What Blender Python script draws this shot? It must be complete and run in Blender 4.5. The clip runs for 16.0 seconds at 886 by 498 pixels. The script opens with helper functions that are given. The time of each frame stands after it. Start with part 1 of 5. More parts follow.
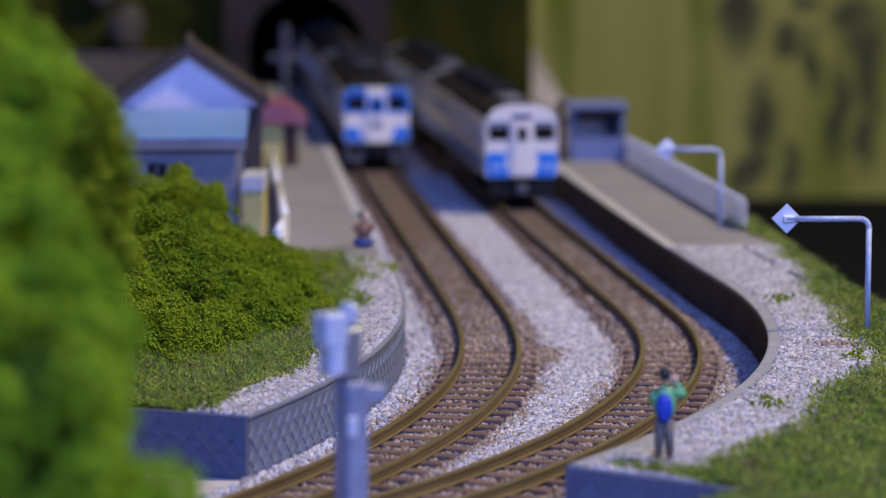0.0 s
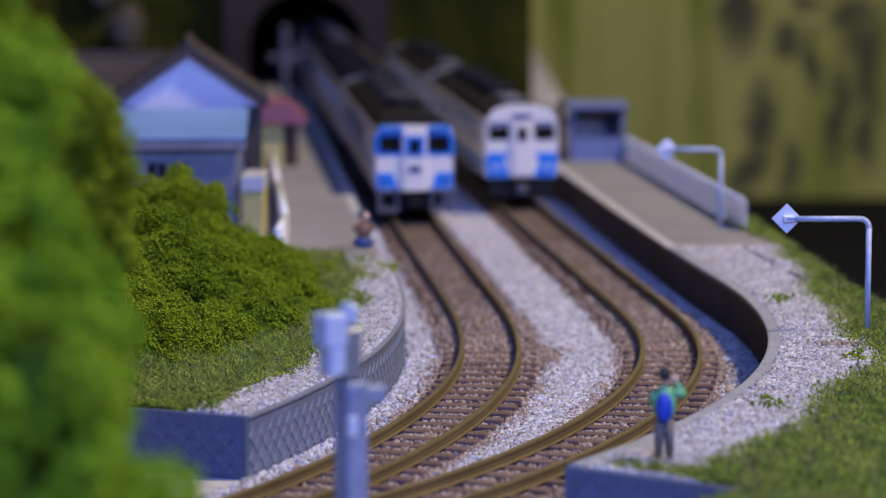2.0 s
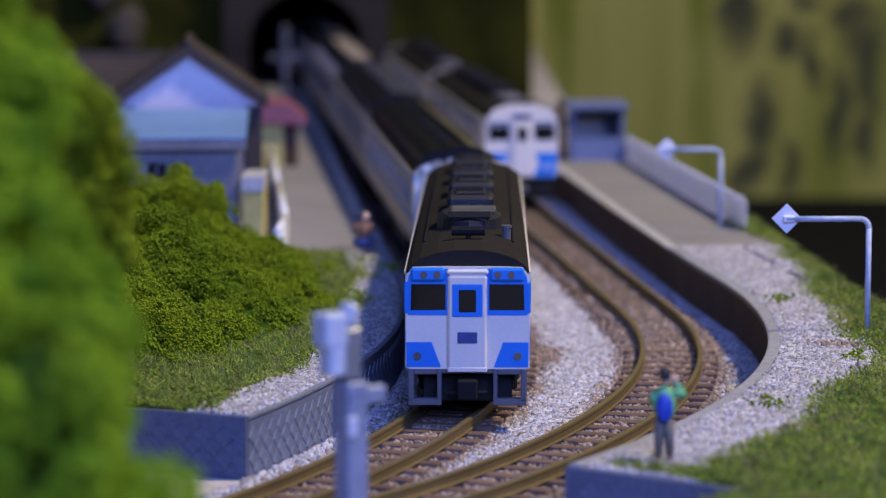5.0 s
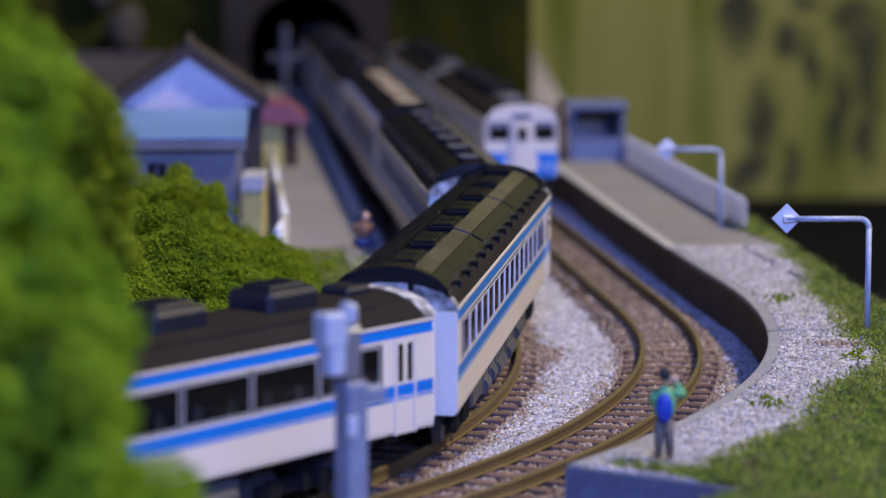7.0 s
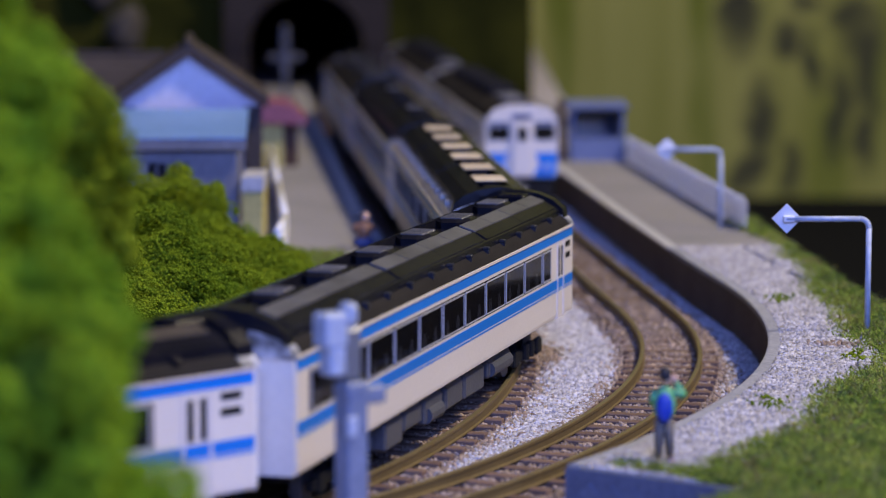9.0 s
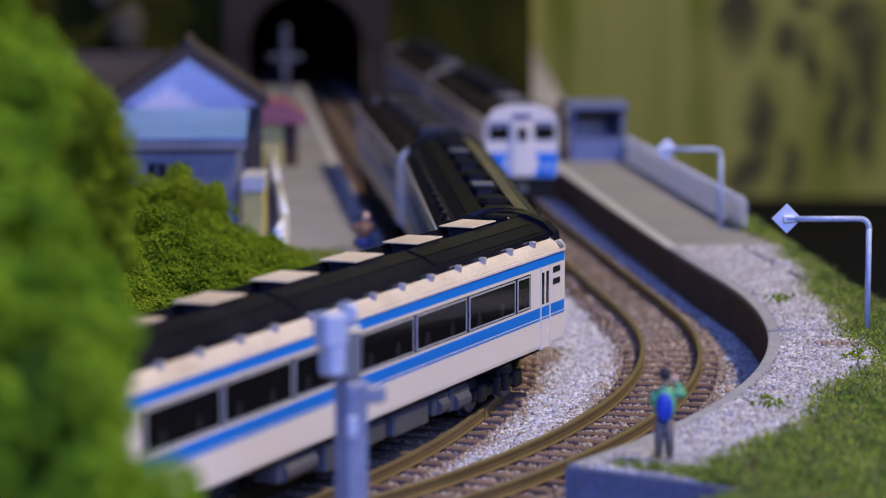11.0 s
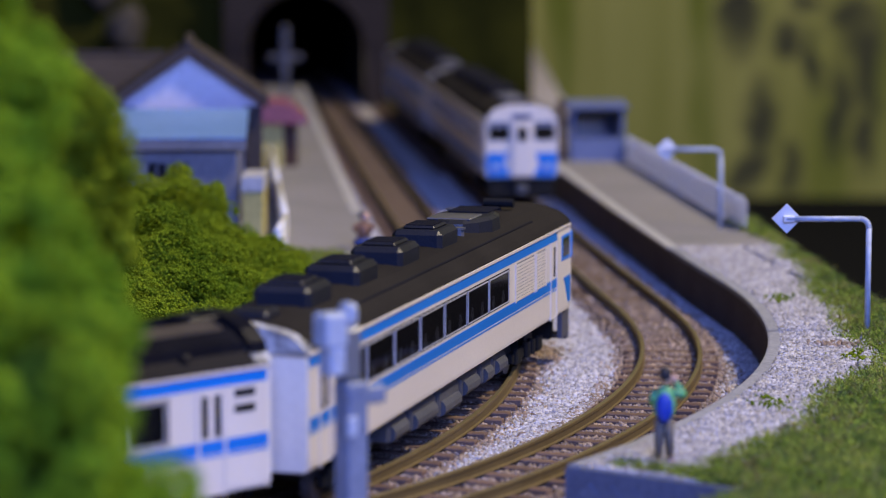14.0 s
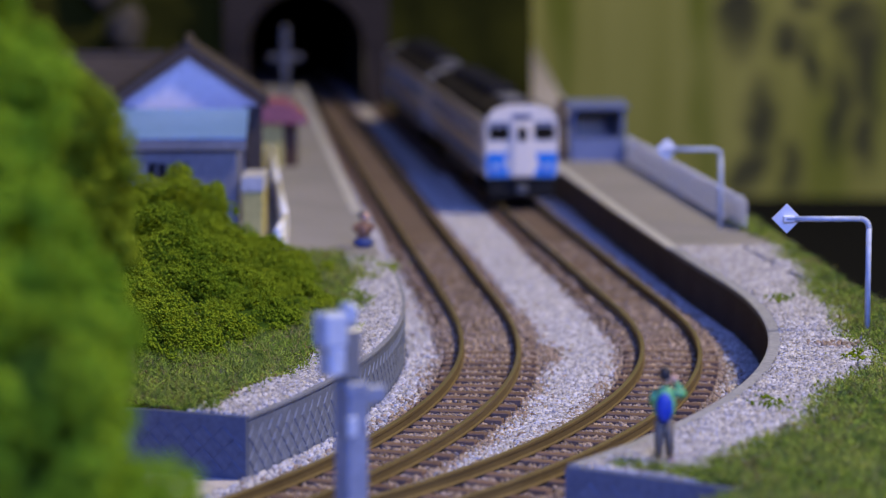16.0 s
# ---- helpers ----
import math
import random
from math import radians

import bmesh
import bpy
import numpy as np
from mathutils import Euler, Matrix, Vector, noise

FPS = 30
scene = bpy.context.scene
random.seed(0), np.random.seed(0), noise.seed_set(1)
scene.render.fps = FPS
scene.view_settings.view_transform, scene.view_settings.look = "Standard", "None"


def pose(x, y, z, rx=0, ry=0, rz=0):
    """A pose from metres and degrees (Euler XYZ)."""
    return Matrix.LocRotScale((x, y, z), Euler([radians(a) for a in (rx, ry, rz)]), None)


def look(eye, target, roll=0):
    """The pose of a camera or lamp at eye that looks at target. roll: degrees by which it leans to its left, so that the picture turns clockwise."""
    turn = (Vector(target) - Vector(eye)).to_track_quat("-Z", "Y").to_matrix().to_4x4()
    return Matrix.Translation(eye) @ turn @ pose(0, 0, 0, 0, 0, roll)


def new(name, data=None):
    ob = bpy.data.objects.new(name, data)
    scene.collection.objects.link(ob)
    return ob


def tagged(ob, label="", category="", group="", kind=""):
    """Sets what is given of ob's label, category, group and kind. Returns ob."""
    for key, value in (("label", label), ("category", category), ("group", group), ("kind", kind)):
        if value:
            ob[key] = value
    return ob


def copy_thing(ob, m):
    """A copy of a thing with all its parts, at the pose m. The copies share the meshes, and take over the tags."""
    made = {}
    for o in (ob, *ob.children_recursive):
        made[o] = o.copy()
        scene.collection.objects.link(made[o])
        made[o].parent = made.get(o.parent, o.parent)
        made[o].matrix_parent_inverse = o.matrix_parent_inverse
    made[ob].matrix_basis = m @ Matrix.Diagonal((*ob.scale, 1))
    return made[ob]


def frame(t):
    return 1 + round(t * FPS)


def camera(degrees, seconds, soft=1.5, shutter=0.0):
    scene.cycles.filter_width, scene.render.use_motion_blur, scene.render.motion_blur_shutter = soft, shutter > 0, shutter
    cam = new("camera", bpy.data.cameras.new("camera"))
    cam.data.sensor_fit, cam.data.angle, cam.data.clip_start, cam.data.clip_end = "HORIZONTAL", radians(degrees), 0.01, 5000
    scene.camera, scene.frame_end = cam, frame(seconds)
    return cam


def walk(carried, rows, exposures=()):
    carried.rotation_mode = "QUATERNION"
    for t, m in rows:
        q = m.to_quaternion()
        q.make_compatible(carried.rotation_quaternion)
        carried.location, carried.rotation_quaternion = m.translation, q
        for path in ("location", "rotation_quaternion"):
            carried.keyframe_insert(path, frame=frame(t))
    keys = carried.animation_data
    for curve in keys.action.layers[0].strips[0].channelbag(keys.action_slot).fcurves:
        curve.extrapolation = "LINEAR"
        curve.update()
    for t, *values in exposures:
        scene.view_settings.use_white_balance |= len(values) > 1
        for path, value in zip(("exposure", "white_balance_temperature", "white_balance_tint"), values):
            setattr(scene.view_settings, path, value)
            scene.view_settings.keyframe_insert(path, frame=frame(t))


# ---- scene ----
MM = 0.001
# ---- camera: a still camera low over a model railway (1:150) ----
cam = camera(17.83, 16.0, soft=1.1)
cam.data.dof.use_dof = True
cam.data.dof.focus_distance = 0.412
cam.data.dof.aperture_fstop = 27.0
EYE = pose(0, 0, 73.53 * MM, 90 - 7.19, 0, 0)
walk(cam, [(0.0, EYE), (16.0, EYE)], exposures=[(0.0, 0.0), (16.0, 0.0)])

# ---- light: a dim room, a blue window behind the camera, one warm lamp over the right side ----
world = bpy.data.worlds.new("world")
scene.world = world
world.use_nodes = True
world.node_tree.nodes["Background"].inputs[0].default_value = (0.10, 0.16, 0.38, 1)
world.node_tree.nodes["Background"].inputs[1].default_value = 0.035


def area_light(name, eye, target, size, power, colour):
    data = bpy.data.lights.new(name, "AREA")
    data.shape, data.size, data.energy, data.color = "DISK", size, power, colour
    ob = new(name, data)
    ob.matrix_basis = look(eye, target)
    return ob


area_light("ceiling_lamp", (0.60, 0.37, 0.98), (0.0, 0.5, 0.0), 0.12, 14.6, (1.0, 0.85, 0.60))
area_light("window_light", (0.20, -0.80, 0.68), (0.0, 0.5, 0.0), 0.9, 25.5, (0.20, 0.31, 1.0))


# ---- materials ----
def rgba(c):
    return (c[0], c[1], c[2], 1)


def mat(name, colour, second=None, grain=600.0, patch=60.0, rough=0.6, bump=0.15, metal=0.0, stretch=None, spread=0.5, piece=0.0, coat=0.0):
    """A surface with two scales of variation: colour and second mixed by patches, fine grain in value and relief."""
    m = bpy.data.materials.new(name)
    m.use_nodes = True
    nt = m.node_tree
    b = nt.nodes["Principled BSDF"]
    b.inputs["Roughness"].default_value, b.inputs["Metallic"].default_value = rough, metal
    b.inputs["Coat Weight"].default_value = coat
    b.inputs["Specular IOR Level"].default_value = 0.12 if rough >= 0.8 else 0.5
    tc = nt.nodes.new("ShaderNodeTexCoord")
    vec = tc.outputs["Object"]
    if stretch:
        mp = nt.nodes.new("ShaderNodeMapping")
        mp.inputs["Scale"].default_value = stretch
        nt.links.new(vec, mp.inputs[0])
        vec = mp.outputs[0]
    n1 = nt.nodes.new("ShaderNodeTexNoise")
    n1.inputs["Scale"].default_value, n1.inputs["Detail"].default_value = patch, 5
    n2 = nt.nodes.new("ShaderNodeTexNoise")
    n2.inputs["Scale"].default_value, n2.inputs["Detail"].default_value = grain, 3
    for n in (n1, n2):
        nt.links.new(vec, n.inputs["Vector"])
    ramp = nt.nodes.new("ShaderNodeValToRGB")
    ramp.color_ramp.elements[0].position, ramp.color_ramp.elements[1].position = 0.5 - spread / 2, 0.5 + spread / 2
    ramp.color_ramp.elements[0].color = rgba(colour)
    ramp.color_ramp.elements[1].color = rgba(second or [min(1, v * 1.25) for v in colour])
    nt.links.new(n1.outputs["Fac"], ramp.inputs[0])
    mul = nt.nodes.new("ShaderNodeMapRange")
    mul.inputs[1].default_value, mul.inputs[2].default_value = 0.25, 0.75
    mul.inputs[3].default_value, mul.inputs[4].default_value = (0.82, 1.18) if rough >= 0.5 else (0.96, 1.04)
    nt.links.new(n2.outputs["Fac"], mul.inputs[0])
    val = mul.outputs[0]
    if piece:
        info = nt.nodes.new("ShaderNodeObjectInfo")
        geo = nt.nodes.new("ShaderNodeNewGeometry")
        add = nt.nodes.new("ShaderNodeMath")
        add.operation = "ADD"
        nt.links.new(info.outputs["Random"], add.inputs[0])
        nt.links.new(geo.outputs["Random Per Island"], add.inputs[1])
        mr = nt.nodes.new("ShaderNodeMapRange")
        mr.inputs[2].default_value = 2.0
        mr.inputs[3].default_value, mr.inputs[4].default_value = 1 - piece, 1 + piece
        nt.links.new(add.outputs[0], mr.inputs[0])
        mm = nt.nodes.new("ShaderNodeMath")
        mm.operation = "MULTIPLY"
        nt.links.new(val, mm.inputs[0])
        nt.links.new(mr.outputs[0], mm.inputs[1])
        val = mm.outputs[0]
    mix = nt.nodes.new("ShaderNodeMix")
    mix.data_type, mix.blend_type = "RGBA", "MULTIPLY"
    mix.inputs["Factor"].default_value = 1.0
    nt.links.new(ramp.outputs[0], mix.inputs[6])
    nt.links.new(val, mix.inputs[7])
    nt.links.new(mix.outputs[2], b.inputs["Base Color"])
    if bump:
        bp = nt.nodes.new("ShaderNodeBump")
        bp.inputs["Strength"].default_value, bp.inputs["Distance"].default_value = bump, 0.4 * MM
        nt.links.new(n2.outputs["Fac"], bp.inputs["Height"])
        nt.links.new(bp.outputs[0], b.inputs["Normal"])
    return m


M_BALLAST = mat("ballast_grey", (0.56, 0.52, 0.51), (0.44, 0.41, 0.41), 900, 40, 0.9, 0.6, piece=0.0)
M_STONE = mat("stone_grey", (0.65, 0.63, 0.65), (0.41, 0.395, 0.425), 900, 300, 0.85, 0.3, piece=0.62)
M_STONE_BROWN = mat("stone_rust", (0.29, 0.21, 0.15), (0.42, 0.33, 0.26), 900, 120, 0.9, 0.3, piece=0.6)
M_BED = mat("track_bed_dirt", (0.105, 0.076, 0.058), (0.16, 0.12, 0.095), 900, 60, 0.95, 0.5)
M_SLEEPER = mat("sleeper_brown", (0.105, 0.062, 0.043), (0.18, 0.12, 0.085), 1500, 150, 0.8, 0.25, piece=0.35)
M_RAIL = mat("rail_rust", (0.135, 0.093, 0.033), (0.19, 0.135, 0.05), 2500, 90, 0.55, 0.1, metal=0.3)
M_RAILHEAD = mat("rail_head", (0.24, 0.19, 0.08), (0.32, 0.26, 0.13), 3000, 90, 0.4, 0.05, metal=0.6)
M_COPING = mat("coping_grey", (0.17, 0.18, 0.22), (0.22, 0.23, 0.27), 1500, 90, 0.8, 0.15)
M_CONCRETE = mat("concrete_grey", (0.26, 0.265, 0.285), (0.33, 0.335, 0.355), 1500, 90, 0.8, 0.15)
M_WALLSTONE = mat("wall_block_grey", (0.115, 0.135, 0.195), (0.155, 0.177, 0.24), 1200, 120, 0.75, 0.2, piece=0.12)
# Shaded copy of the wall block grey: dim blue light is put into the colour.
M_WALLSHADED = mat("front_wall_blue_grey", (0.066, 0.082, 0.14), (0.09, 0.11, 0.175), 1200, 120, 0.75, 0.2, piece=0.12)
# Lit copy of the cream body paint: window light is put into the colour.
M_CREAM_LIT = mat("pale_end_wall", (0.88, 0.83, 0.74), (0.79, 0.74, 0.66), 1500, 60, 0.45, 0.04)
M_WALLDARK = mat("wall_dark_brown", (0.10, 0.083, 0.078), (0.14, 0.12, 0.112), 900, 60, 0.85, 0.1)
M_PLATFORM = mat("platform_asphalt", (0.215, 0.21, 0.205), (0.27, 0.255, 0.25), 1500, 50, 0.85, 0.15)
M_WHITELINE = mat("worn_white_paint", (0.50, 0.49, 0.48), (0.40, 0.39, 0.38), 900, 80, 0.6, 0.05)
M_WHITE = mat("white_plastic", (0.82, 0.82, 0.83), (0.74, 0.74, 0.75), 900, 60, 0.4, 0.03)
M_SOIL = mat("soil_turf", (0.07, 0.09, 0.02), (0.12, 0.10, 0.05), 700, 90, 0.95, 0.6)
M_GRASS = mat("turf_green", (0.17, 0.265, 0.02), (0.31, 0.36, 0.06), 900, 90, 0.85, 0, piece=0.55)
M_TURFDARK = mat("turf_dark", (0.075, 0.12, 0.014), (0.12, 0.16, 0.03), 900, 90, 0.85, 0, piece=0.5)
M_TURFBROWN = mat("turf_brown", (0.13, 0.085, 0.035), (0.20, 0.15, 0.06), 900, 90, 0.85, 0, piece=0.5)
M_DARKMETAL = mat("dull_grey_metal", (0.10, 0.10, 0.115), (0.075, 0.075, 0.09), 900, 90, 0.6, 0.05)
M_STRAW = mat("dry_grass", (0.30, 0.24, 0.10), (0.16, 0.17, 0.04), 900, 150, 0.85, 0, piece=0.4)
M_LEAF = mat("foam_foliage", (0.11, 0.175, 0.005), (0.21, 0.27, 0.009), 900, 45, 0.8, 0, piece=0.24, spread=0.35)
# Brighter copy of the same foam: extra light is put into the leaf colour.
M_LEAF_LIT = mat("light_foam_foliage", (0.13, 0.25, 0.008), (0.205, 0.33, 0.012), 900, 30, 0.8, 0, piece=0.45, spread=0.35)
# Leaf green darkened for the cores: shade in the gaps is painted into it.
M_CORE_SHADE = mat("foliage_core", (0.03, 0.065, 0.003), (0.05, 0.09, 0.004), 700, 90, 0.9, 0.5)
M_CREAM = mat("cream_body_paint", (0.77, 0.70, 0.60), (0.72, 0.65, 0.55), 3000, 25, 0.38, 0.02)
M_BLUE = mat("blue_stripe_paint", (0.006, 0.19, 0.66), (0.005, 0.165, 0.60), 3000, 40, 0.38, 0.02)
M_ROOF = mat("roof_dark_grey", (0.015, 0.013, 0.011), (0.026, 0.0225, 0.0185), 2500, 60, 0.82, 0.08)
M_ROOFBLACK = mat("roof_black", (0.008, 0.008, 0.011), (0.014, 0.014, 0.018), 2500, 60, 0.82, 0.06)
M_UNITBLACK = mat("unit_blue_black", (0.020, 0.022, 0.032), (0.010, 0.011, 0.016), 2500, 120, 0.42, 0.2)
M_DECK = mat("glossy_deck_black", (0.006, 0.006, 0.009), (0.014, 0.014, 0.018), 2500, 90, 0.25, 0.08)
M_DECK.node_tree.nodes["Principled BSDF"].inputs["Specular IOR Level"].default_value = 0.28
M_ROOFCREAM = mat("weathered_cream_roof", (0.70, 0.60, 0.46), (0.52, 0.43, 0.31), 2500, 70, 0.5, 0.05, spread=0.3)
M_ROOFEND = mat("dirty_silver_roof_end", (0.62, 0.62, 0.62), (0.10, 0.10, 0.10), 2500, 420, 0.45, 0.1, spread=0.25)
M_VENT = mat("pale_vent_grey", (0.55, 0.55, 0.58), (0.30, 0.30, 0.33), 2500, 200, 0.3, 0.1, metal=0.4)
# Both plate metals have raised base colours, so part of their sheen is painted.
M_ROOFMETAL_SHEEN = mat("roof_panel_grey", (0.27, 0.265, 0.28), (0.11, 0.108, 0.115), 2500, 130, 0.3, 0.12, metal=0.5)
M_PLATEBRASS_SHEEN = mat("brown_metal_plate", (0.235, 0.20, 0.15), (0.10, 0.085, 0.068), 2500, 110, 0.28, 0.12, metal=0.55)
M_UNDER = mat("underframe_grey", (0.055, 0.057, 0.065), (0.09, 0.09, 0.095), 2000, 100, 0.5, 0.1)
M_BLACK = mat("black_plastic", (0.010, 0.010, 0.011), (0.017, 0.017, 0.017), 2000, 100, 0.8, 0.1)
M_SILVER = mat("silver_frame", (0.66, 0.66, 0.67), (0.56, 0.56, 0.57), 2000, 100, 0.35, 0.02, metal=0.35)
M_GLASS = mat("tinted_pane", (0.007, 0.0065, 0.006), (0.012, 0.011, 0.010), 800, 60, 0.06, 0)
M_GLASS.node_tree.nodes["Principled BSDF"].inputs["Specular IOR Level"].default_value = 0.22


def pane_material():
    """Thin smoked glass: mostly clear, with a dark tint and sharp gloss."""
    m = bpy.data.materials.new("smoked_glass")
    m.use_nodes = True
    nt = m.node_tree
    b = nt.nodes["Principled BSDF"]
    b.inputs["Base Color"].default_value = (0.012, 0.012, 0.013, 1)
    b.inputs["Roughness"].default_value = 0.06
    clear = nt.nodes.new("ShaderNodeBsdfTransparent")
    clear.inputs[0].default_value = (0.75, 0.75, 0.77, 1)
    mix = nt.nodes.new("ShaderNodeMixShader")
    mix.inputs[0].default_value = 0.45
    nt.links.new(clear.outputs[0], mix.inputs[1])
    nt.links.new(b.outputs[0], mix.inputs[2])
    nt.links.new(mix.outputs[0], nt.nodes["Material Output"].inputs[0])
    return m


M_PANE = pane_material()
M_SEAT = mat("grey_seat", (0.34, 0.36, 0.40), None, 900, 60, 0.7, 0)
M_SKIRT = mat("skirt_grey", (0.125, 0.125, 0.14), (0.09, 0.09, 0.105), 2000, 90, 0.45, 0.05)
M_LAMP = mat("lamp_lens", (0.10, 0.09, 0.08), None, 800, 60, 0.1, 0)
M_SHED = mat("weathered_grey_siding", (0.20, 0.20, 0.22), (0.14, 0.14, 0.16), 900, 80, 0.75, 0.1)
M_SHEDROOF = mat("pale_blue_tin_roof", (0.14, 0.26, 0.50), (0.20, 0.33, 0.58), 900, 60, 0.5, 0.08)
M_PLASTER = mat("pale_plaster", (0.68, 0.64, 0.68), (0.60, 0.56, 0.61), 900, 50, 0.8, 0.05)
M_TILE = mat("grey_brown_roof_tile", (0.045, 0.038, 0.036), (0.075, 0.062, 0.056), 900, 70, 0.8, 0.2, piece=0.2)
M_MAROON = mat("maroon_roof", (0.20, 0.06, 0.09), (0.26, 0.09, 0.12), 900, 70, 0.7, 0.1)
M_CREAMWALL = mat("cream_wall", (0.52, 0.45, 0.17), (0.40, 0.34, 0.11), 900, 70, 0.8, 0.1)
M_BROWNWOOD = mat("dark_brown_wood", (0.06, 0.035, 0.025), (0.09, 0.055, 0.04), 900, 90, 0.8, 0.2)
# Portal and lining are coloured near black: the missing light is painted in.
M_PORTAL_DIM = mat("portal_stone", (0.024, 0.0185, 0.0165), (0.038, 0.031, 0.028), 700, 40, 0.9, 0.3, piece=0.15)
M_BORE_DARK = mat("tunnel_lining", (0.012, 0.011, 0.011), (0.02, 0.018, 0.016), 500, 40, 0.95, 0.3)
# Moss green taken down to near black: weak light is put into the colour.
M_CLIFF_DIM = mat("mossy_cliff", (0.012, 0.014, 0.0008), (0.032, 0.033, 0.003), 300, 22, 0.95, 0.6)
M_ROCK = mat("pale_rock", (0.10, 0.088, 0.072), (0.06, 0.053, 0.043), 300, 40, 0.9, 0.5)
M_SHELTER = mat("shelter_grey_blue", (0.15, 0.185, 0.30), (0.115, 0.14, 0.24), 900, 80, 0.7, 0.1)
M_POLE = mat("pole_grey", (0.25, 0.255, 0.27), (0.20, 0.205, 0.22), 1500, 90, 0.35, 0.05, metal=0.3)
M_SIGNALGREY = mat("signal_grey_plastic", (0.44, 0.49, 0.60), (0.36, 0.41, 0.51), 900, 90, 0.5, 0.05)
M_POSTBLUE = mat("post_blue_grey", (0.20, 0.235, 0.33), (0.15, 0.18, 0.26), 1200, 90, 0.5, 0.05)
M_SKIN = mat("figure_skin", (0.52, 0.33, 0.24), None, 900, 90, 0.6, 0)
M_HAIR = mat("figure_dark", (0.02, 0.018, 0.02), None, 900, 90, 0.6, 0)
M_GREENCOAT = mat("figure_green", (0.12, 0.38, 0.16), None, 900, 90, 0.6, 0)
M_BLUEBAG = mat("figure_blue", (0.015, 0.05, 0.38), None, 900, 90, 0.6, 0)
M_TROUSER = mat("figure_khaki", (0.13, 0.11, 0.085), None, 900, 90, 0.7, 0)
M_BROWNCOAT = mat("figure_brown", (0.20, 0.10, 0.055), None, 900, 90, 0.7, 0)
M_NAVY = mat("figure_navy", (0.03, 0.05, 0.16), None, 900, 90, 0.7, 0)
M_VOID = mat("black_cloth", (0.006, 0.006, 0.007), None, 300, 20, 0.95, 0.1)
M_ROOM = mat("room_wall", (0.13, 0.125, 0.12), None, 20, 2, 0.9, 0)


# stains on the backdrop: place, height, half width, half height in metres
STAINS = [(0.156, 0.004, 0.010, 0.016), (0.183, -0.006, 0.010, 0.009), (0.169, -0.047, 0.010, 0.024), (0.163, -0.076, 0.009, 0.015), (0.213, 0.010, 0.012, 0.012), (0.225, -0.019, 0.010, 0.033), (0.209, -0.043, 0.007, 0.024), (0.154, 0.017, 0.007, 0.007), (0.190, 0.013, 0.007, 0.006), (0.197, -0.016, 0.005, 0.015), (0.225, -0.061, 0.007, 0.015), (0.186, -0.073, 0.005, 0.015)]


def backdrop_material():
    """A worn backdrop sheet: pale olive, with vertical green streaks and dark rock-like patches towards one side."""
    m = bpy.data.materials.new("backdrop_sheet")
    m.use_nodes = True
    nt = m.node_tree
    b = nt.nodes["Principled BSDF"]
    b.inputs["Roughness"].default_value = 0.9
    tc = nt.nodes.new("ShaderNodeTexCoord")

    def noisy(scale, stretch, lo, hi, seed):
        mp = nt.nodes.new("ShaderNodeMapping")
        mp.inputs["Scale"].default_value, mp.inputs["Location"].default_value = stretch, seed
        n = nt.nodes.new("ShaderNodeTexNoise")
        n.inputs["Scale"].default_value, n.inputs["Detail"].default_value = scale, 3
        r = nt.nodes.new("ShaderNodeMapRange")
        r.inputs[1].default_value, r.inputs[2].default_value = lo, hi
        nt.links.new(tc.outputs["Object"], mp.inputs[0])
        nt.links.new(mp.outputs[0], n.inputs["Vector"])
        nt.links.new(n.outputs["Fac"], r.inputs[0])
        return r.outputs[0]

    def mixed(fac, a, col):
        x = nt.nodes.new("ShaderNodeMix")
        x.data_type = "RGBA"
        nt.links.new(fac, x.inputs["Factor"])
        if isinstance(a, tuple):
            x.inputs[6].default_value = a
        else:
            nt.links.new(a, x.inputs[6])
        x.inputs[7].default_value = col
        return x.outputs[2]

    c = mixed(noisy(16, (1, 1, 0.12), 0.40, 0.60, (0, 0, 0)), (0.375, 0.355, 0.085, 1), (0.25, 0.25, 0.04, 1))
    c = mixed(noisy(24, (1, 1, 0.15), 0.54, 0.64, (3, 1, 2)), c, (0.15, 0.175, 0.012, 1))
    # dark stains soaked into the sheet, ragged at their edges
    wobble = nt.nodes.new("ShaderNodeTexNoise")
    wobble.inputs["Scale"].default_value, wobble.inputs["Detail"].default_value = 40, 3
    nt.links.new(tc.outputs["Object"], wobble.inputs["Vector"])
    off = nt.nodes.new("ShaderNodeVectorMath")
    off.operation = "MULTIPLY_ADD"
    off.inputs[1].default_value, off.inputs[2].default_value = (0.03, 0, 0.03), (-0.015, 0, -0.015)
    nt.links.new(wobble.outputs["Color"], off.inputs[0])
    place = nt.nodes.new("ShaderNodeVectorMath")
    place.operation = "ADD"
    nt.links.new(tc.outputs["Object"], place.inputs[0])
    nt.links.new(off.outputs[0], place.inputs[1])
    for x, z, rx, rz in STAINS:
        mp = nt.nodes.new("ShaderNodeMapping")
        mp.inputs["Location"].default_value = (-x / rx, 0, -z / rz)
        mp.inputs["Scale"].default_value = (1 / rx, 0, 1 / rz)
        nt.links.new(place.outputs[0], mp.inputs[0])
        far = nt.nodes.new("ShaderNodeVectorMath")
        far.operation = "LENGTH"
        nt.links.new(mp.outputs[0], far.inputs[0])
        fade = nt.nodes.new("ShaderNodeMapRange")
        fade.inputs[1].default_value, fade.inputs[2].default_value = 0.45, 1.3
        fade.inputs[3].default_value, fade.inputs[4].default_value = 0.88, 0.0
        nt.links.new(far.outputs["Value"], fade.inputs[0])
        c = mixed(fade.outputs[0], c, (0.028, 0.028, 0.014, 1))
    nt.links.new(c, b.inputs["Base Color"])
    return m


M_BACKDROP = backdrop_material()


